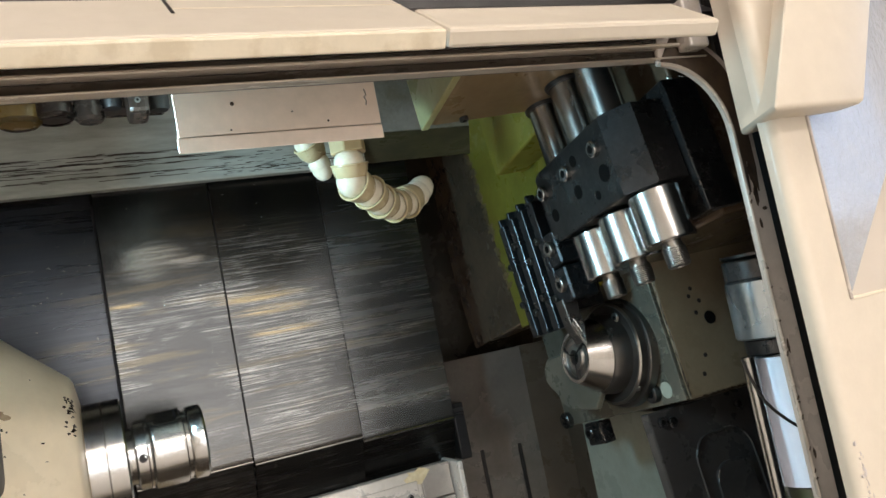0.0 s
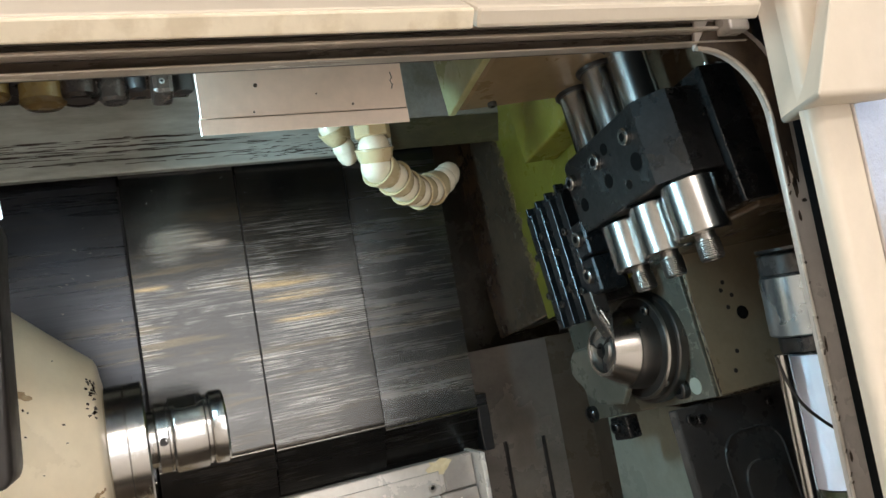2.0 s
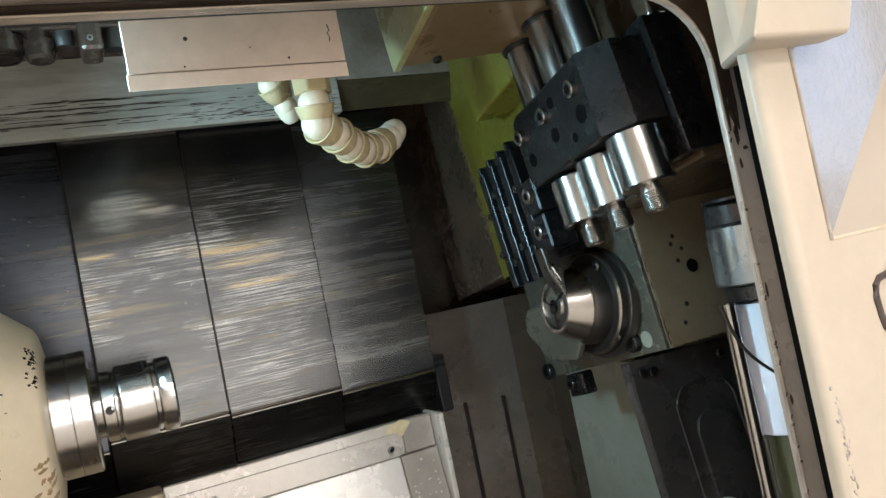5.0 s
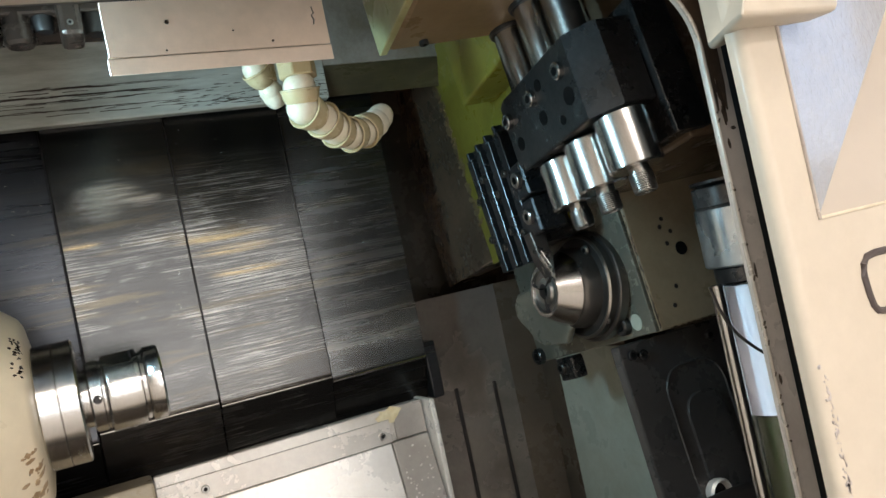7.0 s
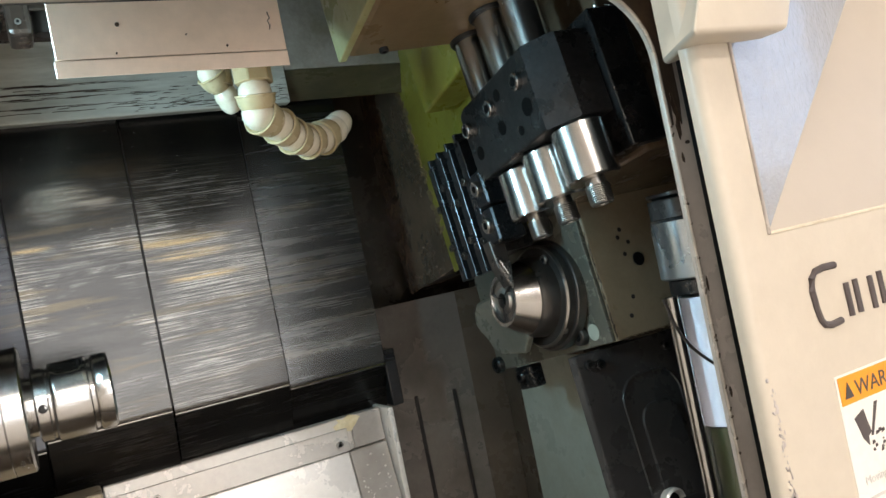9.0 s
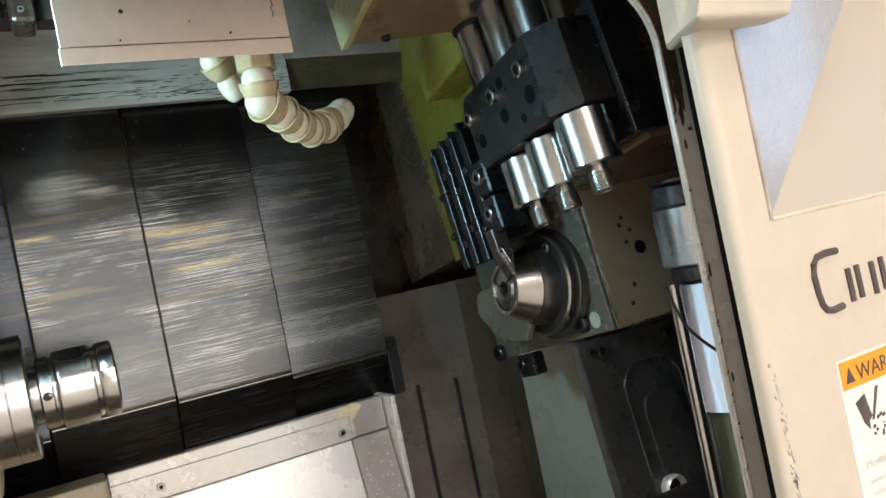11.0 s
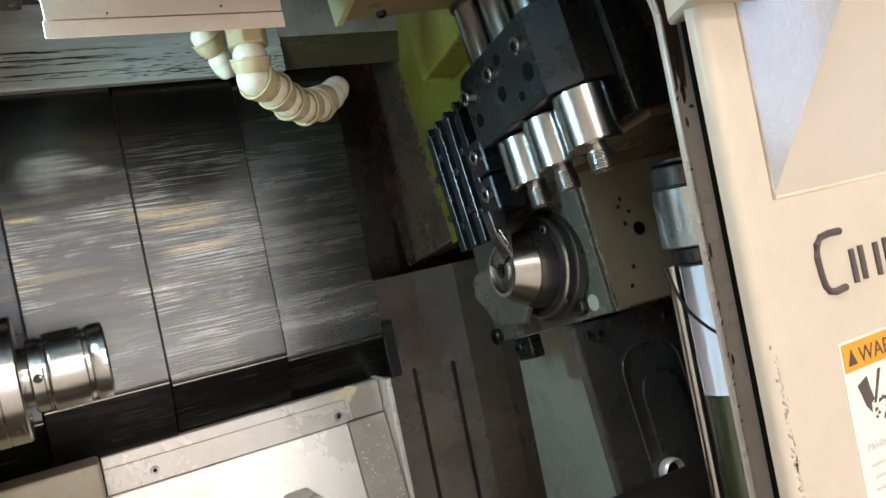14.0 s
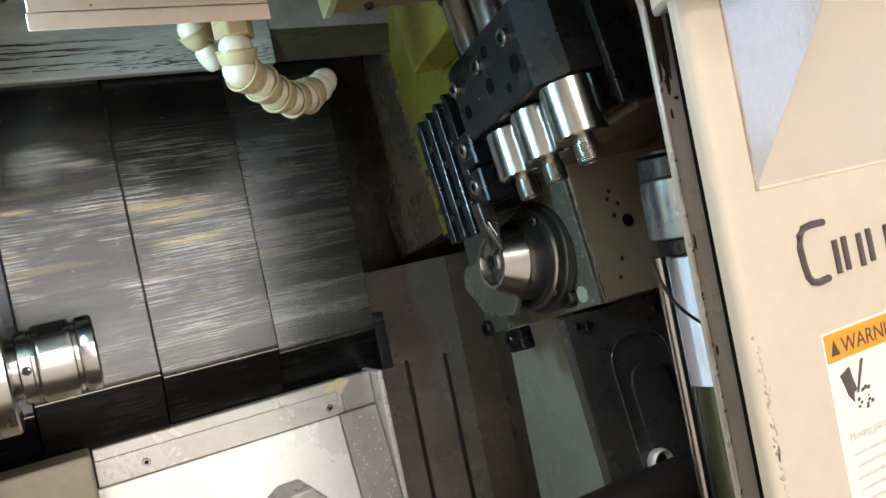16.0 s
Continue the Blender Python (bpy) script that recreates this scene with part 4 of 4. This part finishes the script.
part("pipe_ring", revolve([(0.0, 0.007), (-0.003, 0.008), (-0.005, 0.0095), (-0.003, 0.011), (0, 0.011), (0.004, 0.010)], "y", (0.4285, 0.5570, 1.1425), 32), BRIGHT, pipe, "bright steel ring", True)

# ---- sight tube ----
TX, TY = 0.418, 0.470
tube_t = thing("sight_tube", "clear acrylic oil sight tube with zinc cap", "sight tube", pose(TX, TY, 1.338))
part("cap", rod(0.0265, -0.020, 0.020, "z", (0, 0, 0), 48, 0.0012), ZINC, tube_t, "zinc plated cap", True)
part("cap_neck", rod(0.0255, 0.0203, 0.034, "z", (0, 0, 0), 48, 0.001), PLATE_DARK, tube_t, "", True)
part("cap_top", revolve([(0.0342, 0), (0.0342, 0.022), (0.036, 0.0255), (0.038, 0.0255), (0.038, 0.02), (0.037, 0)], "z", (0, 0, 0), 48), BLACK, tube_t, "", True)
part("ring", rod(0.0220, -0.031, -0.0203, "z", (0, 0, 0), 48, 0.001), BLACK, tube_t, "black ring", True)
glass = part("glass", revolve([(-0.30, 0.0215), (-0.0312, 0.0215), (-0.0312, 0.0190), (-0.30, 0.0190), (-0.30, 0.0215)], "z", (0, 0, 0), 48), CLEAR, tube_t, "clear tube wall", True)
glass.visible_shadow = False
part("liner", revolve([(-0.119, 0.0), (-0.119, 0.0185), (-0.033, 0.0185), (-0.033, 0)], "z", (0, 0, 0), 32), MILKY, tube_t, "pale milky inner sleeve", True)
part("oil", revolve([(-0.30, 0.0), (-0.30, 0.0165), (-0.1205, 0.0165), (-0.1200, 0)], "z", (0, 0, 0), 32), OIL, tube_t, "murky green oil", True)
part("rail", rod(0.0046, -0.30, -0.030, "z", (-0.0285, 0.002, 0), 20), STEEL, tube_t, "bright steel rod beside the tube", True)
wire = thing("thin_cable", "thin black cable across the sight tube", "cable")
part("cable_body", cable(curve_points([(0.353, 0.44, 1.312), (0.359, 0.44, 1.293), (0.368, 0.44, 1.279), (0.384, 0.44, 1.265), (0.398, 0.442, 1.258)], 8), 0.0010, 8), RUBBER_AND_GAP, wire, "", True)

# ---- beige box with coolant hose ----
jb = thing("coolant_box", "oily beige sheet metal box above the covers", "metal box")
def tapered(bm):
    """Draws the box's left side in towards the back."""
    for v in bm.verts:
        if v.co.x < 0.10 and v.co.y > 0.55:
            v.co.x += 0.018
    return bm


part("box_body", tapered(prism([(0.500, 1.4953), (0.500, 1.66), (0.60, 1.66), (0.60, 1.545)], "x", 0.0555, 0.1735, 0.0004, 1)), PINKISH, jb)
part("box_base", tapered(prism([(0.4995, 1.4860), (0.4995, 1.4946), (0.595, 1.5415), (0.595, 1.5330)], "x", 0.0545, 0.1735, 0.0003, 1)), PINKISH, jb, "beige base strip")
hose = thing("coolant_hose", "segmented ivory ball-joint coolant hose", "coolant hose")
part("fitting", prism([(0.0120 * math.cos(radians(60 * k)), 0.0120 * math.sin(radians(60 * k))) for k in range(6)], "z", -0.006, 0.006, 0.0008, 1), IVORY_OLD, hose, "yellowed hexagon fitting", False, pose(0.1610, 0.534, 1.4925))


def hose_link(a, b, r, parent, tip=False):
    """One ball-joint link from a to b: a flared skirt with two raised rims, and the glossy ball that sits in the one before."""
    a, b = Vector(a), Vector(b)
    l = (b - a).length
    m = Matrix.Translation(a) @ (b - a).to_track_quat("Z", "Y").to_matrix().to_4x4()
    prof = [(0.34 * l, 0.0), (0.16 * l, 0.93 * r), (0.04 * l, 1.07 * r), (0.02 * l, 1.12 * r), (0.05 * l, 1.18 * r), (0.11 * l, 1.18 * r), (0.15 * l, 1.12 * r),
            (0.40 * l, 1.08 * r), (0.62 * l, 1.00 * r), (0.84 * l, 0.82 * r), (0.95 * l, 0.66 * r), (0.95 * l, 0)]
    if tip:
        prof = [(-0.2 * r, 0.0), (-0.2 * r, 0.80 * r), (0.10 * l, 0.90 * r), (0.5 * l, 0.88 * r), (0.8 * l, 0.72 * r), (0.98 * l, 0.48 * r), (l, 0.30 * r), (l, 0)]
    ob = part("hose_link", revolve(prof, "z", (0, 0, 0), 36), IVORY if tip else IVORY_WARM, parent, "", True, m)
    ball = [(0.96 * r * math.sin(radians(q)), max(0.96 * r * math.cos(radians(q)), 0)) for q in range(-90, 91, 15)]
    part("ball", revolve(ball, "z", (0, 0, 0), 32), IVORY, ob, "glossy white ball joint", True)
    return ob


CHAIN = [(0.1600, 0.533, 1.4805), (0.1604, 0.536, 1.4685), (0.1739, 0.546, 1.4633), (0.1842, 0.556, 1.4582), (0.1965, 0.566, 1.4555), (0.2098, 0.575, 1.4578), (0.2237, 0.583, 1.4649), (0.2364, 0.59, 1.4747)]
for k in range(len(CHAIN) - 1):
    hose_link(CHAIN[k], CHAIN[k + 1], 0.0104, hose, k == len(CHAIN) - 2)
hose2 = thing("coolant_hose", "second ivory ball-joint hose behind the first", "coolant hose")
part("fitting", rod(0.009, -0.008, 0.008, "z", (0.1500, 0.575, 1.5060), 24), IVORY_OLD, hose2, "yellowed threaded fitting", True)
hose_link((0.1455, 0.572, 1.5060), (0.1520, 0.577, 1.4960), 0.0084, hose2)
hose_link((0.1545, 0.579, 1.4930), (0.1590, 0.583, 1.4830), 0.0080, hose2, True)

# ---- valve manifold beside the beige box ----
mani = thing("valve_manifold", "brown oily manifold with amber and clear fittings", "valve manifold", pose(0.004, 0.0, 0.026))
part("manifold_body", box(-0.14, 0.062, 0.585, 0.64, 1.528, 1.60, 0.002), BROWN, mani)
part("manifold_body", box(0.034, 0.047, 0.572, 0.60, 1.5095, 1.56, 0.003), BROWN, mani, "brown hanging plate")
for x, w, zb, mat in ((-0.055, 0.010, 1.517, AMBER), (-0.028, 0.013, 1.512, AMBER), (-0.008, 0.012, 1.514, BROWN), (0.012, 0.009, 1.511, BROWN), (0.026, 0.006, 1.519, RUBBER_AND_GAP), (0.054, 0.007, 1.516, RUBBER_AND_GAP)):
    part("fitting", revolve([(zb, 0), (zb, w * 0.8), (zb + 0.002, w), (zb + 0.012, w), (zb + 0.013, w * 0.8), (1.53, w * 0.8)], "z", (x, 0.592, 0), 20), mat, mani, "", True)

for x, w, zb in ((-0.055, 0.010, 1.517), (-0.028, 0.013, 1.512), (-0.008, 0.012, 1.514)):
    part("bowl_rim", revolve([(zb - 0.0012, w * 0.72), (zb - 0.0016, w * 0.80), (zb - 0.0004, w * 0.92), (zb + 0.0012, w * 1.02), (zb + 0.0016, w * 0.98)], "z", (x, 0.592, 0), 24), CLEAR, mani, "clear bowl rim", True)
socket_screw(mani, (0.0400, 0.572, 1.5170), "y", 0.0018, STEEL_SOFT, 0.001)

# ---- clip-on work lamp ----
lamp = thing("work_lamp", "black work lamp with yellow stickers and lit lens", "work lamp", pose(-0.0150, 0, 0.028))
part("lamp_body", prism([(-0.075, 1.300), (-0.036, 1.300), (-0.0335, 1.306), (-0.030, 1.40), (-0.028, 1.418), (-0.030, 1.425), (-0.075, 1.440)], "y", 0.485, 0.52, 0.003, 3), RUBBER_AND_GAP, lamp, "", True)
part("lamp_lens", prism([(-0.075, 1.443), (-0.045, 1.431), (-0.0285, 1.4265), (-0.034, 1.52), (-0.075, 1.53)], "y", 0.488, 0.515, 0.001, 1), LED, lamp, "lit blue-white lens")
part("sticker", prism([(-0.046, 1.400), (-0.0325, 1.400), (-0.0315, 1.412), (-0.034, 1.417), (-0.046, 1.417)], "y", 0.4835, 0.4848), LABEL_YELLOW, lamp, "yellow sticker")
part("sticker", prism([(-0.056, 1.340), (-0.0395, 1.340), (-0.0375, 1.388), (-0.056, 1.388)], "y", 0.4835, 0.4848), LABEL_YELLOW, lamp, "yellow sticker")

# ---- gang tool carriage ----
TOOL = Matrix(((0.996, 0.083, -0.033, 0.332), (-0.077, 0.985, 0.155, 0.457), (0.046, -0.152, 0.987, 1.375), (0, 0, 0, 1)))
gang = thing("tool_carriage", "gang tool carriage with black tool block, bright sleeves and olive plate", "tool carriage", TOOL)
AF = 0.036        # face of the carriage
part("saddle", box(AF + 0.002, 0.30, -0.015, 0.468, 0.024, 0.40, 0.002), SADDLE_BROWN, gang, "oil-wet brown saddle")
part("olive_plate", prism([(0.135, 0.020), (0.318, 0.020), (0.318, 0.220), (0.298, 0.250), (0.135, 0.250)], "x", AF, AF + 0.0018, 0.0005, 1), YELLOW, gang, "olive yellow painted plate")
part("olive_bracket", box(0.002, AF - 0.0002, 0.085, 0.200, 0.147, 0.250, 0.0022, 2), YELLOW, gang, "olive yellow bracket block")
fray = bmesh.new()
for k in range(120):
    u = rnd.uniform(0.06, 0.225)
    d = 0.3165 + rnd.gauss(0, 0.0030)
    prism([(d - 0.004 * rnd.random(), u), (d + 0.003, u - 0.0012), (d + 0.004, u + 0.0018), (d - 0.001, u + 0.0022)], "x", AF - 0.0006, AF + 0.0008, 0, 2, fray)
tagged(part("frayed_edge", fray, BROWN_PAINT, gang, "frayed brown edge of the olive plate"), kind="stuff")
part("top_bracket", box(-0.0925, 0.05, -0.012, 0.092, 0.1575, 0.28, 0.004), BROWN_PAINT, gang, "brown oily bracket holding the shafts")
part("corner_plate", box(-0.0985, -0.0927, -0.012, 0.094, 0.1565, 0.28, 0.001), OLIVE_PALE, gang, "pale olive end plate")
socket_screw(gang, (-0.0985, 0.050, 0.190), "x", 0.0035, BLACK, 0.002)
hole(gang, (-0.0985, 0.020, 0.215), "x", 0.0050)
part("cut_edge", box(-0.0984, -0.0928, -0.0135, -0.0121, 0.1575, 0.28, 0.0004, 1), CREAM_WORN, gang, "bare pinkish cut edge")
for d in (0.010, 0.047, 0.084):
    part("shaft_seal", revolve([(0.1545, 0.0127), (0.1545, 0.0140), (0.1560, 0.0150), (0.1574, 0.0150)], "z", (0.001, d, 0), 32), RUBBER_AND_GAP, gang, "black shaft seal", True)
socket_screw(gang, (-0.068, 0.082, 0.1575), "z", 0.0035, BLACK, 0.003)
part("fitting", revolve([(0.150, 0.0), (0.150, 0.006), (0.158, 0.0075), (0.172, 0.0065), (0.176, 0)], "z", (0.018, 0.192, 0.028), 20), STEEL, gang, "small bright fitting", True)
# tool block with chamfered far end
tb = prism([(-0.016, 0.053), (0.099, 0.053), (0.104, 0.060), (0.104, 0.106), (0.097, 0.109), (-0.016, 0.109)], "x", -0.016, 0.024, 0.0012, 2)
bmesh.ops.bisect_plane(tb, geom=tb.verts[:] + tb.edges[:] + tb.faces[:], plane_co=(-0.016, 0.001, 0.08), plane_no=(-0.72, -0.69, 0), clear_outer=True)
bmesh.ops.holes_fill(tb, edges=[e for e in tb.edges if e.is_boundary], sides=0)
part("tool_block", tb, BLACK, gang, "black tool block with a broad chamfered corner")
part("block_wing", box(0.0243, 0.050, -0.022, 0.10, 0.028, 0.118, 0.0006, 1), BLACK, gang, "black mounting wing")
for d in (0.014, 0.056, 0.096):
    socket_screw(gang, (-0.016, d, 0.092), "x", 0.0058, STEEL, 0.004)
for d, u, r in ((0.013, 0.074, 0.006), (0.050, 0.075, 0.0050), (0.044, 0.096, 0.0042), (0.090, 0.072, 0.0050), (0.028, 0.064, 0.0032)):
    hole(gang, (-0.016, d, u), "x", r)
for k, d in enumerate((0.0, 0.041, 0.079)):
    r = 0.0172
    part("sleeve", revolve([(0.0525, 0), (0.0525, r - 0.003), (0.0500, r), (0.0172, r), (0.0160, r - 0.0012), (0.0160, 0.006)], "z", (0.004, d - 0.001, 0), 56), STEEL, gang, "polished steel sleeve", True)
    prof = [(0.0165, 0.0062), (0.0128, 0.0062)]
    for q in range(9):
        h = 0.0128 - q * 0.0013
        prof += [(h - 0.0003, 0.0075), (h - 0.0008, 0.0075), (h - 0.0012, 0.0067)]
    prof += [(0.0006, 0.0070), (0.0, 0.0062), (0.0, 0.0040), (0.004, 0.0036), (0.004, 0)]
    part("thread", revolve(prof, "z", (0.004, d - 0.001, 0), 40), STEEL_SOFT, gang, "threaded collet end", True)
for d in (0.010, 0.047, 0.084):
    part("shaft", rod(0.0125, 0.108, 0.159, "z", (0.001, d, 0), 40), STEEL, gang, "polished shaft", True)
# turning tools in their holders, side by side along the plate
for k in range(4):
    d = 0.157 + k * 0.0212
    lo = 0.002 + 0.001 * k
    holder = part("tool_holder", box(0.010, AF, d - 0.0085, d + 0.0085, lo + 0.004, 0.110 + 0.001 * k, 0.0006, 1), BLACK, gang, "blued tool holder")
    part("tool_shank", box(0.0005, 0.0105, d - 0.0055, d + 0.0055, lo - 0.006, 0.104, 0.0005, 1), BLACK_BLUE, holder)
    part("clamp_bar", box(0.004, 0.0125, d + 0.0062, d + 0.0098, lo + 0.002, 0.113, 0.0005, 1), BLACK_BLUE, holder)
    for u in ((0.020, 0.071), (0.027, 0.060), (0.018, 0.080), (0.030, 0.066))[k]:
        part("clamp_screw", revolve([(0, 0.0033), (-0.0032, 0.0033), (-0.0036, 0.0028), (-0.0036, 0.0017), (-0.001, 0.0016), (-0.001, 0)], "x", (0.0015, d + 0.004, u), 14), DARK_STEEL, holder, "", True)
part("tool_tip", prism([(-0.0065, 0.016), (0.0065, 0.016), (0.0060, -0.004), (0.0, -0.022), (-0.0055, -0.006)], "y", 0.1400, 0.1530, 0.0008, 1), DARK_STEEL, gang, "grey cutting tool holder")
part("insert", prism([(-0.0060, -0.0030), (0.0055, -0.0040), (0.0005, -0.0245)], "y", 0.1372, 0.1397, 0.0004, 1), STEEL_SOFT, gang, "bright carbide insert")
part("insert_clip", cable([(-0.0045, 0.1362, -0.001), (0.0035, 0.1362, -0.004), (-0.0005, 0.1362, -0.013), (-0.0045, 0.1362, -0.001)], 0.0006, 6), STEEL, gang, "bright wire clip", True)
for d, u in ((0.135, 0.04), (0.135, 0.07)):
    part("clamp_block", box(-0.004, 0.02, d - 0.010, d + 0.010, u - 0.028, u + 0.0, 0.0015, 1), BLACK_BLUE, gang)
    socket_screw(gang, (-0.004, d, u - 0.013), "x", 0.0062, STEEL_SOFT, 0.004)

# ---- dirt with a shape of its own ----
smudge = bmesh.new()
for z0, xa, xb, h in ((1.5630, -0.16, 0.055, 0.00035), (1.5595, -0.14, 0.10, 0.00022), (1.5520, -0.16, 0.02, 0.00030), (1.5480, -0.05, 0.12, 0.00025), (1.5440, 0.02, 0.20, 0.00030)):
    n = 22
    up = [(xa + (xb - xa) * k / n, z0 + rnd.gauss(0, 0.0002) + h * rnd.uniform(0.2, 1.6)) for k in range(n + 1)]
    dn = [(x, z - 2 * h * rnd.uniform(0.3, 1.2)) for x, z in up]
    for k in range(n):
        if rnd.random() < 0.85:
            prism([dn[k], dn[k + 1], up[k + 1], up[k]], "y", 0.7757, 0.7765, 0, 2, smudge)
for k in range(320):
    x = rnd.uniform(-0.10, 0.26)
    z = 1.5385 + abs(rnd.gauss(0, 0.010)) if x > 0.12 else rnd.choice((1.5480, 1.5555, 1.5600, 1.5660)) + rnd.gauss(0, 0.0007)
    l = rnd.uniform(0.006, 0.035) if x < 0.12 else rnd.uniform(0.003, 0.016)
    h = rnd.uniform(0.00008, 0.00030)
    prism([(x, z - h), (x + l * 0.4, z - h * 1.4), (x + l, z - h * 0.3), (x + l * 0.7, z + h), (x + l * 0.2, z + h * 0.7)], "y", 0.7757, 0.7765, 0, 2, smudge)
tagged(part("oil_smudges", smudge, BROWN_GRIME), "dark scraped oil smudges on the grey wall", "oil smudges", "", "stuff")
gunk = bmesh.new()
for k in range(60):
    u = -0.044 + 0.11 * rnd.random() ** 2
    cable([(-0.0083 + rnd.gauss(0, 0.0006), -0.0592, u), (-0.0083 + rnd.gauss(0, 0.0006), -0.0592, u + rnd.uniform(0.0015, 0.007))], rnd.uniform(0.00015, 0.0004), 5, gunk)
for k in range(90):
    x = rnd.uniform(0.0, 0.075)
    cable([(x, -0.0592, -0.0462 + rnd.gauss(0, 0.0006)), (x + rnd.uniform(0.001, 0.004), -0.0592, -0.0462 + rnd.gauss(0, 0.0006))], rnd.uniform(0.0002, 0.0006), 5, gunk)
tagged(part("grime", gunk, BROWN_GRIME, sub, "brown grime along the block's edges"), kind="stuff")
strands = bmesh.new()
for k in range(26):
    a0, d0, u0 = rnd.uniform(0.026, 0.049), rnd.uniform(-0.02, 0.06), 0.1185
    q = [(a0, d0, u0)]
    for n in range(4):
        q.append((q[-1][0] + rnd.gauss(0, 0.002), q[-1][1] + rnd.gauss(0, 0.003), u0 + rnd.uniform(0, 0.004)))
    cable(q, 0.00022, 5, strands)
tagged(part("swarf_strands", strands, STEEL, gang, "curled bright metal shavings"), kind="stuff")
part("pen_scribble", cable([(0.1660, 0.4997, 1.5170), (0.1668, 0.4997, 1.5135), (0.1652, 0.4997, 1.5120), (0.1664, 0.4997, 1.5095), (0.1656, 0.4997, 1.5070)], 0.0003, 6), BROWN_GRIME, jb, "dark pen scribble")
for x, z, r in ((0.0868, 1.5125, 0.0011), (0.1405, 1.4990, 0.0006), (0.0840, 1.4975, 0.0005), (0.120, 1.5060, 0.0004)):
    part("stain_spot", revolve([(0.4992, 0), (0.4992, r), (0.5002, r)], "y", (x, 0, z), 10), BROWN_GRIME, jb)
stain = bmesh.new()
pts = [(0.262 + 0.014 * rnd.uniform(0.6, 1.2) * math.cos(6.283 * q / 14), 1.2270 + 0.0075 * rnd.uniform(0.6, 1.15) * math.sin(6.283 * q / 14)) for q in range(14)]
prism(pts, "y", 0.7994, 0.8005, 0, 2, stain)
part("rust_stain", stain, STAIN, tray, "yellowish dried coolant stain")
flakes = bmesh.new()
for k in range(60):
    x, z, r = rnd.uniform(0.264, 0.294), rnd.uniform(1.10, 1.196), rnd.uniform(0.0003, 0.0013)
    y = 0.7990 - (1.2005 - z) * 0.23 - 0.0002
    prism([(x + r * rnd.uniform(0.5, 1.4) * math.cos(6.283 * q / 6), z + r * rnd.uniform(0.5, 1.4) * math.sin(6.283 * q / 6)) for q in range(6)], "y", y - 0.0002, y + 0.0006, 0, 2, flakes)
tagged(part("paint_flakes", flakes, BRIGHT, tray, "flaked light patches"), kind="stuff")

# black rubbed marks on the frame beside the opening
marks = bmesh.new()
for cx, cz, w, h in ((0.3515, 1.4210, 0.0032, 0.014), (0.3500, 1.4060, 0.0018, 0.006), (0.3490, 1.3900, 0.0010, 0.003), (0.3545, 1.3985, 0.0020, 0.0012), (0.3475, 1.3200, 0.0008, 0.004), (0.3480, 1.2600, 0.0009, 0.003)):
    n = 16
    pts = [(cx + w * rnd.uniform(0.6, 1.1) * math.cos(6.283 * q / n), cz + h * rnd.uniform(0.7, 1.1) * math.sin(6.283 * q / n)) for q in range(n)]
    prism(pts, "y", 0.3976, 0.3984, 0, 2, marks)
for k in range(30):
    z = rnd.uniform(1.10, 1.44)
    cable([(HX - 0.0004, 0.3953, z), (HX + 0.0006, 0.3953, z + rnd.uniform(0.0005, 0.003))], rnd.uniform(0.0003, 0.0008), 5, marks)
layer = []
for k in range(11):
    a = radians(k * 9)
    layer.append((HX - HR + 0.0012 + HR * math.sin(a), HZ - HR + 0.0012 + HR * math.cos(a)))
edge_in = [(HX + 0.0012, 1.44 - 0.0045 * k) for k in range(1, 5)]
ragged = [(HX + 0.0025 + 0.0016 * k, 1.420 + rnd.uniform(-0.012, 0.010)) for k in range(7)]
film_out = [(x + 0.0110, z + 0.014) for x, z in layer[::-1]]
prism(layer + edge_in + ragged + film_out, "y", 0.3972, 0.3980, 0, 2, marks)
tagged(part("frame_rub_marks", marks, BROWN_GRIME), "black rubbed marks and oil film on the door frame", "rub marks", "", "stuff")
